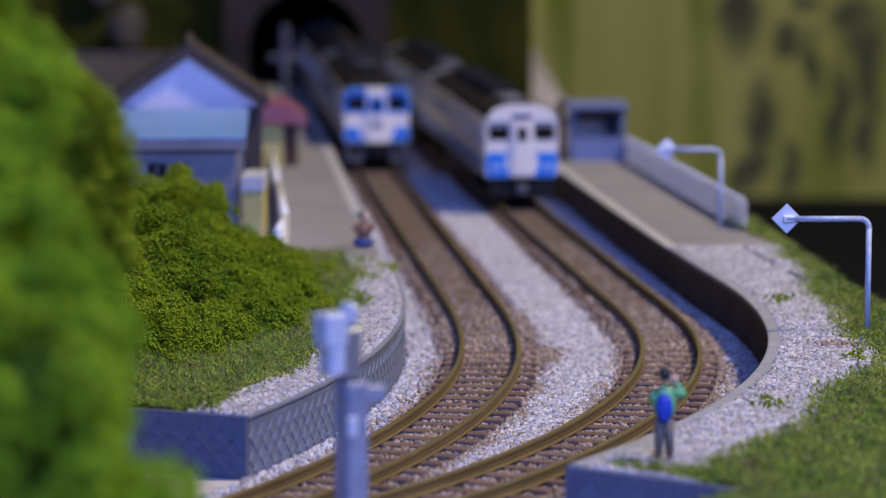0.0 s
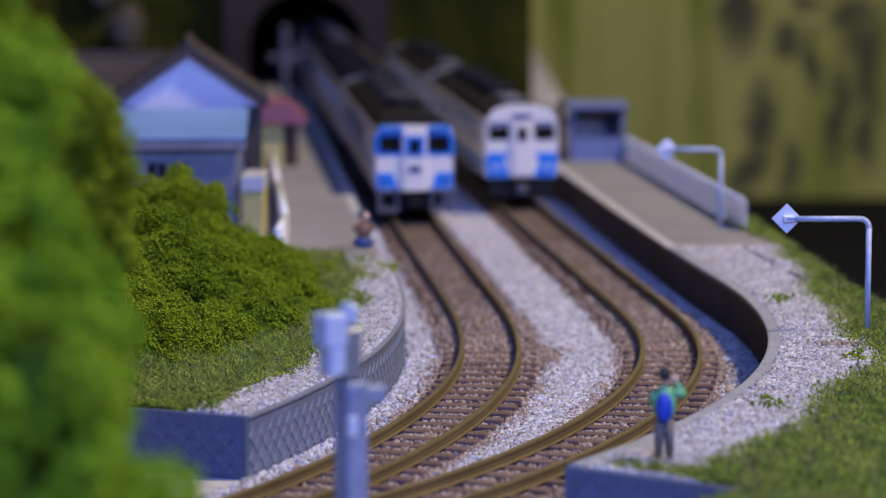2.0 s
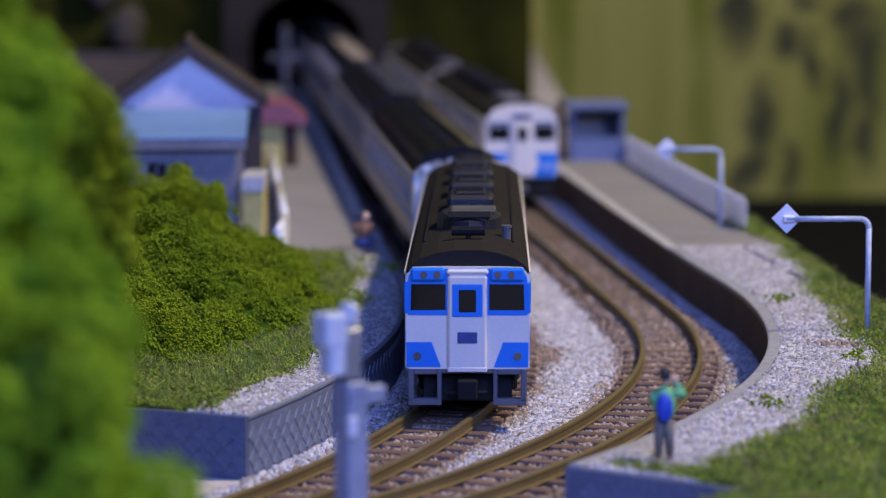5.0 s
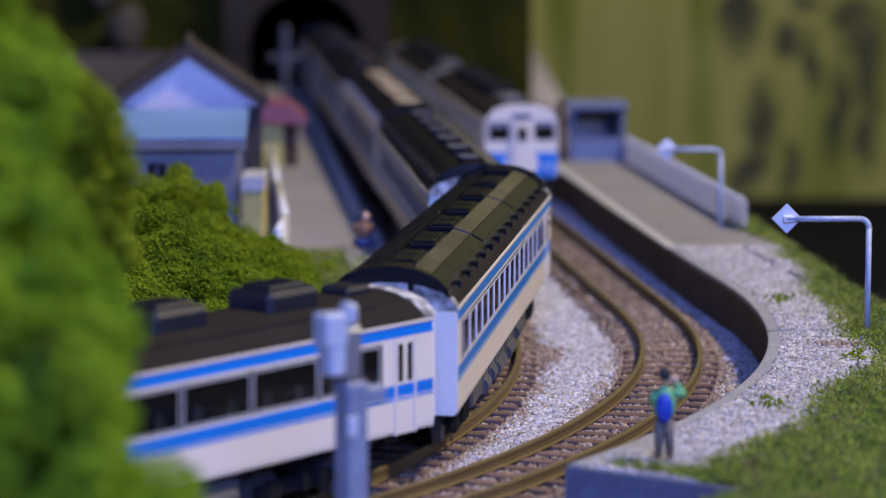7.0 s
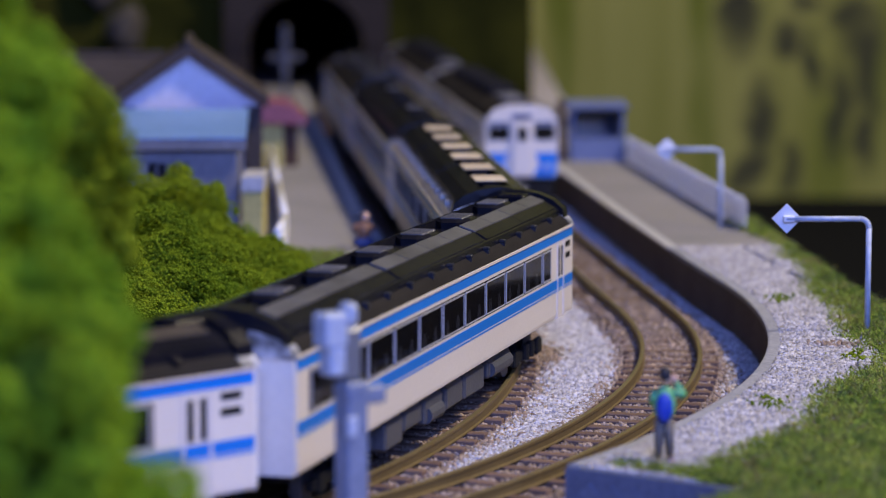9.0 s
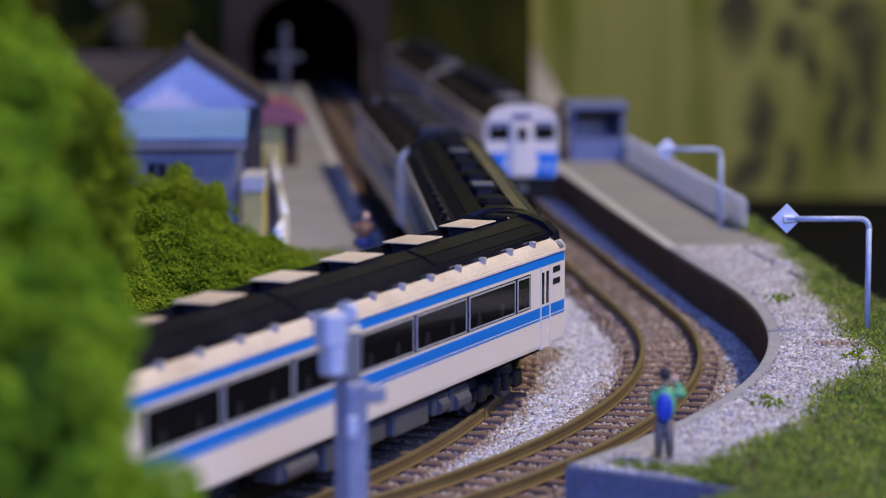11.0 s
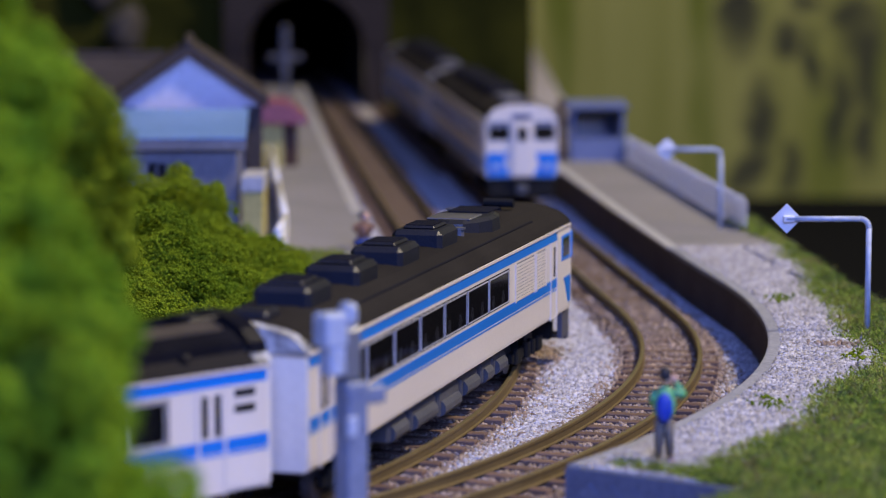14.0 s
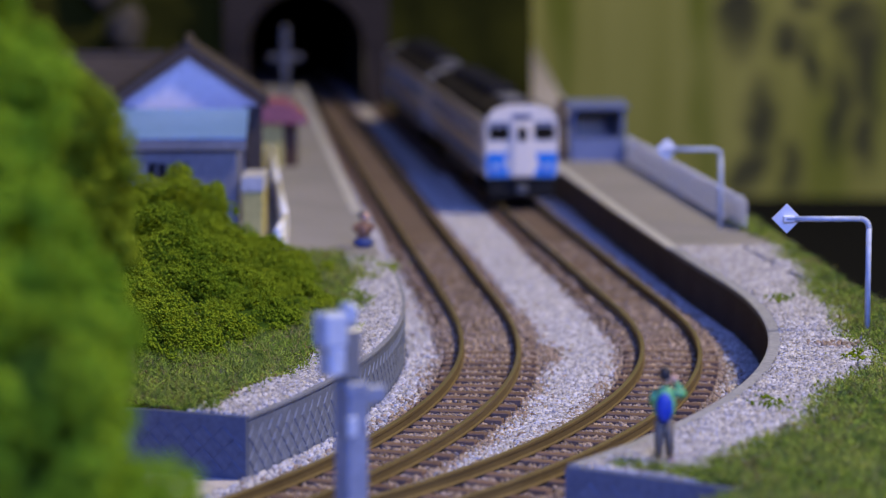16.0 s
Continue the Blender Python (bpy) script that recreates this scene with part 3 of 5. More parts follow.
def bush(name, label, lumps, n, size, seed, small, leaf):
    rng = np.random.default_rng(seed)
    heap = list(lumps)
    for c, r in lumps:
        for k in range(int(0.055 * (r[0] * r[1] + r[1] * r[2] + r[0] * r[2]) / small**2 * 9)):
            d = rng.normal(size=3)
            d /= np.linalg.norm(d)
            if d[2] > -0.3:
                m = min(small * rng.uniform(0.55, 1.5), 0.6 * min(r))
                heap.append((tuple(np.array(c) + d * np.maximum(np.array(r) - 0.05 * m, 0.2 * m)), (m, m, m * 0.9)))
    p, ways = clump_points(heap, n, rng, small * 0.5)
    above = p[:, 2] > GROUND
    v, f = flakes(p[above], ways[above], size, rng)
    t = thing(name, label, "bush")
    from_arrays("crown", v, f, leaf, t)
    # inner lumps in the darkened green show as shade between the clumps
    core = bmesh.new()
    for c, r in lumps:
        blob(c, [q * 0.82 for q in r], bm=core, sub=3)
    part("core", core, M_CORE_SHADE, t, smooth=True)
    return t


bush("bush", "bright green foam bush beside the gravel bank",
     [((-53, 500, 8), (12.5, 27, 14)), ((-37, 497, 4), (9, 25, 7)), ((-26.5, 503, 4), (6, 14, 4.2)), ((-47, 458, 6), (11, 25, 12)), ((-60, 450, 12), (11, 27, 16)), ((-44, 480, 7), (8, 18, 10)), ((-52, 424, 5), (10, 13, 9)), ((-43, 438, 5), (8, 11, 8)), ((-35, 458, 4.5), (7.5, 11, 7)), ((-29, 480, 4), (7, 12, 5.5)),
      ((-44, 408, 4.5), (8, 9, 6)), ((-36.5, 421, 4.5), (7, 9, 5.5)), ((-30, 438, 4.5), (6.5, 10, 5)), ((-24.5, 461, 4), (6, 11, 4.2))], 350000, 0.275, 1, 4.3, M_LEAF)
bush("hillside_bush", "tall green foam thicket on the bank",
     [((-42.1, 282, 44.7), (7.8, 10.1, 7.2)), ((-39.4, 283, 49.9), (6.2, 9.0, 5.2)), ((-47.5, 284, 54.3), (8.5, 11.2, 7.8)), ((-44.4, 281, 40.2), (10.1, 11.2, 10.1)), ((-49.5, 283, 22.5), (12.1, 13.4, 20.2)), ((-58.6, 288, 31.5), (14.3, 15.7, 26.9))], 100000, 0.38, 2, 2.8, M_LEAF)
# Leaves here use the lit copy of the foam colour.
bush("foreground_bush", "large green foam tree close to the camera, leaf colour brightened as if lit",
     [((-49.0, 232, 45), (14, 13, 15)), ((-51.5, 236, 62), (14, 13, 15)), ((-41.0, 240, 53), (6, 8, 9)), ((-43.8, 230, 27), (13.5, 13, 15)), ((-34.4, 231, 32.5), (8.6, 10, 9.5)), ((-43.0, 233, 45), (8.0, 9, 8)), ((-29.6, 230, 5), (17, 12, 19)), ((-60, 225, 20), (20, 18, 28)), ((-48, 225, 4), (22, 15, 12)), ((-41, 231, 17), (13, 12, 13)), ((-29.6, 232, 16), (8, 9, 9)), ((-37.0, 228, 23), (8, 8, 8)), ((-20.0, 230, 9.0), (8, 9, 11))], 130000, 0.5, 3, 4.2, M_LEAF_LIT)


def scatter(line, s0, s1, o0, o1, n, rng, zf, keep=None):
    s, o = rng.uniform(s0, s1, n), rng.uniform(o0, o1, n)
    if keep is not None:
        k = keep(s, o, rng)
        s, o = s[k], o[k]
    x, y, h = line.at(s)
    z = np.array([zf(a, b) for a, b in zip(s, o)]) if callable(zf) else np.full(len(s), zf)
    return np.stack([x + o * np.cos(h), y + o * np.sin(h), z], 1)


def bank_width_all(s):
    return np.array([bank_width(v) for v in s])


def gravel():
    rng = np.random.default_rng(8)

    def off_track(s, o, r):
        # keeps stones off the rusty strip along each rail pair
        return np.abs(o) > 8.8 + r.normal(size=len(s)) * 1.2

    grey = [scatter(TRACK_A, 1240, 1760, -13.7, 20, 88000, rng, GROUND + 0.25, off_track),
            scatter(TRACK_B, 1240, 1760, -20, 14.2, 72000, rng, GROUND + 0.25, off_track)]
    p = np.concatenate(grey)
    for line in (TRACK_A, TRACK_B):
        d = np.full(len(p), 1e9)
        for s in range(1230, 1800, 3):
            x, y, _ = line.at(s)
            d = np.minimum(d, (p[:, 0] - x) ** 2 + (p[:, 1] - y) ** 2)
        p = p[np.sqrt(d) > 8.8 + rng.normal(size=len(p)) * 1.5]
    v, f = bits(p, 0.42, rng, STONE, STONE_F)
    tagged(from_arrays("gravel", v, f, M_STONE), "grey and white loose ballast stones", "gravel", kind="stuff")
    brown = []
    for line in (TRACK_A, TRACK_B):
        brown.append(scatter(line, 1400, 1760, -15, 15, 36000, rng, lambda s, o: GROUND + 0.35 + max(float(np.interp(s, [1520, 1590], [1.0, 0.1])) - 0.3 * max(0.0, abs(o) - 6.5), 0.5 * max(0.0, 1 - abs(o) / 9)), lambda s, o, r: (np.abs(o) < 8.2 + np.abs(r.normal(size=len(s))) * 2.0) & (r.random(len(s)) < np.interp(s, [1480, 1570], [0.12, 1.0]))))
    # two small rusty spills: beside the inner track and on the outer bank
    for x, y, z, n, rx, ry in ((16.6, 461.1, GROUND + 0.5, 420, 1.5, 5.0), (59.5, 421.8, TOP + 0.35, 110, 1.9, 1.3)):
        brown.append(np.array([x, y, z]) + rng.normal(size=(n, 3)) * (rx, ry, 0.12))
    v, f = bits(np.concatenate(brown), 0.385, rng, STONE, STONE_F)
    tagged(from_arrays("rusty_gravel", v, f, M_STONE_BROWN), "rust-stained ballast stones between the sleepers", "gravel", kind="stuff")
    top = [scatter(EDGE_RIGHT, 1466, END_RIGHT, 1.7, 24, 62000, rng, lambda s, o: right_height(s, o) + 0.1, lambda s, o, r: (o < bank_width_all(s)) & (o < gravel_reach(s) + 1.3 * np.sin(s / 7.0) + r.normal(size=len(s)) * 1.5)),
           scatter(TRACK_A, 1478, END_LEFT, WALL_A - 10, WALL_A - 0.8, 22000, rng, TOP + 0.1, lambda s, o, r: WALL_A - o < 7.5 + r.normal(size=len(s)) * 1.0)]
    v, f = bits(np.concatenate(top), 0.43, rng, STONE, STONE_F)
    tagged(from_arrays("bank_gravel", v, f, M_STONE), "pale gravel on the raised banks", "gravel", kind="stuff")


gravel()


def turf():
    rng = np.random.default_rng(9)
    p = np.concatenate([
        scatter(EDGE_RIGHT, 1422, END_RIGHT, 9, 50, 120000, rng, lambda s, o: right_height(s, o) + 0.2, lambda s, o, r: (o > gravel_reach(s) + 1.3 * np.sin(s / 7.0) + r.normal(size=len(s)) * 1.2) & (o < bank_width_all(s))),
        scatter(TRACK_A, 1470, END_LEFT, -45, WALL_A - 5, 60000, rng, lambda s, o: left_height(s, o) + 0.2, lambda s, o, r: WALL_A - o > 8.0 + 1.5 * np.sin(s / 6.0) + r.normal(size=len(s)) * 1.2)])
    q = scatter(EDGE_RIGHT, END_RIGHT, END_RIGHT + 34, 24.6, 50, 20000, rng, lambda s, o: right_height(s, o) + 0.2 - 0.004 * (s - END_RIGHT) ** 2)
    q2 = scatter(EDGE_RIGHT, END_RIGHT - 4.0, END_RIGHT - 0.4, 4, 23, 2600, rng, TOP + 0.25, lambda s, o, r: r.random(len(s)) < (o - 2) / 22)
    p = np.concatenate([p, q, q2])
    p[:, 2] += np.abs(rng.normal(size=len(p))) * 0.25
    v, f = bits(p, 0.25, rng)
    tone = np.array([noise.noise(Vector(q) / 5.0) + 0.5 * noise.noise(Vector(q) / 1.6) for q in p]) + rng.normal(size=len(p)) * 0.16
    slots = np.where(tone < -0.12, 1, np.where(tone > 0.43, 2, 0))
    tagged(from_arrays("turf", v, f, (M_GRASS, M_TURFDARK, M_TURFBROWN), slots=np.repeat(slots, 4)), "short scatter turf, green with brown patches", "grass", kind="stuff")
    q = p[rng.random(len(p)) < 0.55]
    n = len(q)
    lean = rng.normal(size=(n, 3)) * 0.9
    lean[:, 2] = rng.uniform(0.3, 1.6, n)
    side = rng.normal(size=(n, 3)) * 0.055
    v = np.stack([q - side, q + side, q + lean], 1).reshape(-1, 3)
    f = np.arange(3 * n).reshape(-1, 3)
    tagged(from_arrays("dry_grass", v, f, (M_STRAW, M_GRASS), slots=(rng.random(n) < 0.7).astype(int)), "dry straw-coloured grass fibres", "grass", kind="stuff")


turf()


# ---- lamp signs along the right bank ----
def lamp_sign(x, y, height, arm, turn):
    t = thing("sign_post", "pale bent-tube post with a small diamond sign on its arm", "sign post", mpose(x, y, TOP - 0.3, 0, 0, turn), group="signs on the right bank")
    b = bmesh.new()
    r, k = 0.45, 1.4
    pts = [Vector((0, 0, 0)), Vector((0, 0, height - k))]
    pts += [Vector((-k + k * math.cos(a), 0, height - k + k * math.sin(a))) for a in np.linspace(0.25, math.pi / 2, 6)]
    pts += [Vector((-arm, 0, height))]
    for p, q in zip(pts, pts[1:]):
        rod(p, q, r, n=12, bm=b)
        blob(q, (r, r, r), bm=b, sub=2)
    part("tube", b, M_SIGNALGREY, t, "pale grey painted tube", smooth=True)
    d = bmesh.new()
    box(-1.65, 1.65, -0.18, 0.18, -1.65, 1.65, 0.05, bm=d)
    bmesh.ops.rotate(d, verts=d.verts, matrix=Matrix.Rotation(radians(45), 3, "Y"))
    s = part("diamond_sign", d, M_WHITE, t, "white diamond plate", at=mpose(-arm, 0.5, height))
    part("clamp", box(-0.6, 1.2, -0.9, -0.1, -0.5, 0.5, 0.15), M_WHITE, s)
    return t


lamp_sign(66.0, 434.6, 18.4, 12.7, 0)
lamp_sign(56.7, 574.0, 16.6, 11.0, 0)


# ---- trackside signal close to the camera ----
def trackside_signal():
    t = thing("trackside_signal", "pale grey plastic trackside signal on a square post", "signal", mpose(-9.9, 300, GROUND, 0, 0, 38))
    part("post", box(-1.35, 1.35, -1.35, 1.35, 0, 23.5, 0.2), M_POSTBLUE, t)
    part("collar", box(-1.45, 1.45, -1.45, 1.45, 22.6, 24.4, 0.3), M_POSTBLUE, t)
    part("bracket", box(1.2, 4.4, -0.7, 0.7, 21.6, 23.6, 0.3), M_POSTBLUE, t)
    head = part("head", box(-4.1, -1.1, -1.2, 1.5, 28.3, 32.0, 0.3), M_SIGNALGREY, t, "pale signal head")
    part("lower_lamp", box(-3.5, -1.3, -1.1, 1.3, 25.2, 28.5, 0.3), M_SIGNALGREY, head, "smaller pale lamp housing")
    part("hood", box(-1.0, 0.5, -1.0, 1.2, 30.4, 32.9, 0.45), M_SIGNALGREY, head)
    part("back_plate", box(-1.4, 0.9, -0.9, 0.9, 24.6, 30.3, 0.3), M_POLE, head)
    part("junction_box", box(-1.7, -0.4, -1.9, -1.2, 18.5, 20.8, 0.2), M_SIGNALGREY, t)


trackside_signal()


# ---- painted plastic figures ----
def figure_with_bag():
    b = bmesh.new()
    for s in (-1, 1):
        rod((s * 0.75, 0, 0.6), (s * 0.55, 0, 4.9), 0.5, 0.72, bm=b, slot=3)
        box(s * 0.8 - 0.5, s * 0.8 + 0.5, -0.9, 0.6, 0, 0.7, 0.15, bm=b, slot=1)
    blob((0, 0.2, 6.7), (1.5, 1.0, 2.2), bm=b, slot=2)
    blob((-0.1, -0.9, 6.4), (1.1, 0.75, 1.75), bm=b, slot=4)
    rod((1.1, 0.2, 8.0), (2.6, 0.9, 7.6), 0.5, 0.42, bm=b, slot=2)
    rod((2.6, 0.9, 7.6), (1.5, 1.3, 8.9), 0.42, 0.36, bm=b, slot=2)
    rod((-1.2, 0.1, 8.0), (-1.6, 0.9, 6.6), 0.5, 0.42, bm=b, slot=2)
    blob((0.3, 0.3, 9.9), (0.75, 0.8, 0.95), bm=b, slot=0)
    blob((0.05, 0.05, 10.15), (0.85, 0.9, 0.85), bm=b, slot=1)
    blob((1.3, 1.0, 9.4), (0.5, 0.4, 0.5), bm=b, slot=0)
    tagged(part("figurine", b, (M_SKIN, M_HAIR, M_GREENCOAT, M_TROUSER, M_BLUEBAG), smooth=True, at=mpose(26.6, 334.0, TOP + 0.15) @ Matrix.Diagonal((0.95, 0.95, 1.07, 1))), "painted plastic figurine in green with a blue bag", "figurine")


def figure_crouching():
    b = bmesh.new()
    blob((0, 0, 1.0), (2.1, 1.5, 1.1), bm=b, slot=3)
    blob((0, 0, 3.4), (1.6, 1.2, 1.9), bm=b, slot=2)
    rod((1.2, 0, 4.4), (1.8, -0.8, 3.6), 0.5, bm=b, slot=2)
    rod((-1.2, 0, 4.4), (-1.8, -0.8, 3.6), 0.5, bm=b, slot=2)
    blob((0.3, 0, 6.0), (0.85, 0.85, 1.0), bm=b, slot=0)
    blob((-0.15, 0.2, 6.3), (0.9, 0.9, 0.8), bm=b, slot=1)
    tagged(part("figurine", b, (M_SKIN, M_HAIR, M_BROWNCOAT, M_NAVY), smooth=True, at=mpose(-15.4, 543.3, TOP)), "painted plastic figurine in brown, crouching on the platform", "figurine")


figure_with_bag()
figure_crouching()


# ---- fences ----
def right_fence():
    t = thing("platform_fence", "white panel fence at the back of the platform", "fence")
    s0, s1, o = 1290, 1438, 20.6
    first = None
    for s in np.arange(s0, s1, 6.0):
        x, y, h = EDGE_RIGHT.at(s, o)
        m = mpose(x, y, TOP, 0, 0, math.degrees(h))
        if first is None:
            first = part("post", box(-0.5, 0.5, -0.5, 0.5, -0.2, 6.4, 0.1), M_WHITE, t, at=m)
            b = bmesh.new()
            for z in (1.0, 2.4, 3.8, 5.2):
                box(-0.2, 0.2, -5.5, -0.5, z, z + 0.9, 0.05, bm=b)
            panel = part("panel", b, M_WHITE, t, at=m)
        else:
            again(first, m)
            again(panel, m)


def left_fence():
    t = thing("platform_rail", "white tubular rail along the back of the platform", "fence")
    pts = [Vector((-42.9, 700, 0)), Vector((-36.5, 620, 0)), Vector((-31.2, 555, 0)), Vector((-31.3, 530, 0))]
    b = bmesh.new()
    for z in (TOP + 4.6, TOP + 3.0, TOP + 1.4):
        for p, q in zip(pts, pts[1:]):
            rod((p.x, p.y, z), (q.x, q.y, z), 0.75, bm=b)
            blob((q.x, q.y, z), (0.75, 0.75, 0.75), bm=b)
    part("rail", b, M_WHITE, t, smooth=True)
    for k in range(9):
        i = min(2, int(k / 8 * 3))
        u = k / 8 * 3 - i
        p = pts[i].lerp(pts[i + 1], min(u, 1))
        part("post", rod((p.x, p.y, TOP - 0.2), (p.x, p.y, TOP + 5.2), 0.8), M_WHITE, t)


right_fence()
left_fence()


# ---- station buildings ----
def gable_house(at, w, l, eave, ridge, over, wall_mat, roof_mat, name, label):
    """A house with its gable to -y: w wide, l long."""
    t = thing(name, label, "house", at)
    part("wall", prism([(-w / 2, 0), (w / 2, 0), (w / 2, eave), (0, ridge), (-w / 2, eave)], 0, l), wall_mat, t)
    for s in (-1, 1):
        part("side_boarding", box(min(s * w / 2, s * (w / 2 + 0.3)), max(s * w / 2, s * (w / 2 + 0.3)), -0.3, l, 0, eave - 1.0), M_BROWNWOOD, t, "dark brown boarding")
    k = (ridge - eave) / (w / 2)
    for s in (-1, 1):
        x1 = s * (w / 2 + over)
        z1 = eave - over * k
        part("roof", prism([(0, ridge + 0.05), (x1, z1 + 0.05), (x1, z1 + 1.5), (0, ridge + 1.6)], -over, l + over), roof_mat, t, "grey brown tiled roof slope")
        n = 7
        for i in range(n):
            u0 = i / n
            x = x1 * u0
            z = ridge + 1.6 + (z1 + 1.5 - ridge - 1.6) * u0
            xb = x1 * (u0 + 1 / n)
            zb = ridge + 1.6 + (z1 + 1.5 - ridge - 1.6) * (u0 + 1 / n)
            part("roof_course", prism([(x, z - 0.1), (xb, zb - 0.1), (xb, zb + 0.35), (x, z + 0.1)], -over, l + over), roof_mat, t)
        part("bargeboard", prism([(0, ridge - 0.6), (x1, z1 - 0.6), (x1, z1 + 0.05), (0, ridge + 0.05)], -over - 0.3, -over + 0.3), M_BROWNWOOD, t)
    part("ridge_cap", box(-0.9, 0.9, -over, l + over, ridge + 1.4, ridge + 2.5, 0.4), roof_mat, t)
    return t


def station():
    h = gable_house(mpose(-54.2, 602, TOP, 0, 0, 4.6), 30.4, 30, 24.2, 34.6, 1.7, M_PLASTER, M_TILE, "station_house", "station house with pale plaster gable and grey tiled roof")
    for sx in (-1, 1):
        part("corner_board", box(sx * 13.4 - 1.9, sx * 13.4 + 1.9, -0.45, 0.1, 0, 23.0, 0.1), M_TILE, h, "dark corner boarding")
    part("gable_vent", box(-2, 2, -0.2, 0.1, 27.0, 28.6, 0.1), M_PLASTER, h)
    gable_house(mpose(-70, 690, TOP, 0, 0, 90), 34, 60, 17.0, 27.5, 2.2, M_SHED, M_TILE, "annexe_house", "grey annexe with a dark tiled roof")
    # shed in front of the gable
    t = thing("platform_shed", "grey boarded shed with a pale blue lean-to roof", "shed", mpose(-40.9, 562, TOP, 0, 0, 3))
    part("wall", box(-30, 0, 0, 34, -0.5, 18.0, 0.1), M_SHED, t)
    for i in range(15):
        part("board", box(-29.9 + i * 2, -28.1 + i * 2, -0.22, 0.02, -0.4, 16.4, 0.06), M_SHED, t)
    part("fascia", box(-31.5, 1.6, -1.8, -0.9, 17.4, 19.8, 0.15), M_SHED, t)
    r = bmesh.new()
    vs = [r.verts.new(v) for v in ((-31.5, -1.8, 19.3), (1.6, -1.8, 19.3), (1.6, 37, 22.2), (-31.5, 37, 22.2), (-31.5, -1.8, 19.9), (1.6, -1.8, 19.9), (1.6, 37, 22.8), (-31.5, 37, 22.8))]
    for f in ((0, 3, 2, 1), (4, 5, 6, 7), (0, 1, 5, 4), (1, 2, 6, 5), (2, 3, 7, 6), (3, 0, 4, 7)):
        r.faces.new([vs[i] for i in f])
    part("roof", r, M_SHEDROOF, t, "pale blue tin roof")
    for x in (-11.8, -16.2):
        w = part("window", box(x - 1.8, x + 1.8, -0.5, -0.2, 11.5, 14.7, 0.05), M_BLACK, t, "small dark window")
        part("mullion", box(x - 0.15, x + 0.15, -0.6, -0.5, 11.8, 14.5), M_SHED, w)
    # booth on the platform with a maroon roof
    k = thing("platform_booth", "cream booth with a maroon roof and dark doorway", "booth", mpose(-40.0, 705, TOP, 0, 0, 4))
    part("wall", box(-8, 0, 0, 22, -0.3, 11.4, 0.1), M_CREAMWALL, k)
    part("doorway", box(0, 3.6, 1, 20, -0.3, 11.0, 0.1), M_BROWNWOOD, k, "dark brown doorway")
    part("roof", prism([(-6, 11.2), (6.2, 10.8), (6.0, 12.0), (1.5, 15.8), (-6, 16.4)], -2, 24), M_MAROON, k, "maroon roof")
    c = thing("supply_box", "cream and olive box beside the shed", "box", mpose(-40.2, 556, TOP))
    part("body", box(0.4, 4.6, 0, 14, -0.3, 9.5, 0.3), M_CREAMWALL, c)
    part("lid", box(0.2, 4.8, -0.2, 14.2, 9.5, 12.6, 0.2), M_WHITELINE, c)


station()


def shelter():
    t = thing("platform_shelter", "small blue-grey platform shelter with an open window", "shelter", mpose(32.7, 721, TOP))
    w = 13.8
    part("front_panel", box(0, w, 0, 0.8, -0.2, 6.0, 0.1), M_SHELTER, t)
    for x in (0, w - 1.0):
        part("corner_post", box(x, x + 1.0, 0, 1.0, 6.0, 13.2, 0.1), M_SHELTER, t)
    part("back_panel", box(0, w, 17, 18, -0.2, 12.6, 0.1), M_SHELTER, t)
    part("side_panel", box(w - 0.8, w, 0.8, 17, -0.2, 12.6, 0.1), M_SHELTER, t)
    part("notice_board", box(2.5, 9.5, 16.2, 16.9, 5.0, 10.0, 0.1), M_WHITELINE, t)
    part("bench", box(1.5, w - 2, 12, 16, 2.6, 3.4, 0.1), M_BROWNWOOD, t)
    part("roof", box(-1.2, w + 1.0, -1.5, 19.5, 13.2, 14.6, 0.3), M_SHELTER, t, "pale flat roof")
    part("post", box(-3.4, -1.5, 1, 3, -0.2, 15.5, 0.15), M_BROWNWOOD, t, "dark brown corner post")


shelter()


def home_signal():
    t = thing("home_signal", "grey signal mast with cross arm before the tunnel", "signal", mpose(-50.5, 905, GROUND))
    part("mast", rod((0, 0, 0), (0, 0, 20), 0.9, 0.8), M_DARKMETAL, t)
    part("cross_arm", box(-5.6, 5.6, -0.6, 0.6, 23.4, 25.2, 0.4), M_DARKMETAL, t)
    part("signal_head", box(-1.25, 1.25, -1.6, 0.2, 18, 34.5, 0.5), M_DARKMETAL, t)
    for z in (33, 30, 27):
        part("lens", rod((0, -1.9, z), (0, -1.5, z), 0.7), M_HAIR, t)


home_signal()


# ---- tunnel and hill ----
PORTAL_Y, OPEN_X, OPEN_R = 1013.0, -49.0, 21.0


def arch(r, spring, n=20):
    return [(-r, GROUND - 0.5)] + [(-r * math.cos(a), spring + r * math.sin(a)) for a in np.linspace(0, math.pi, n)] + [(r, GROUND - 0.5)]


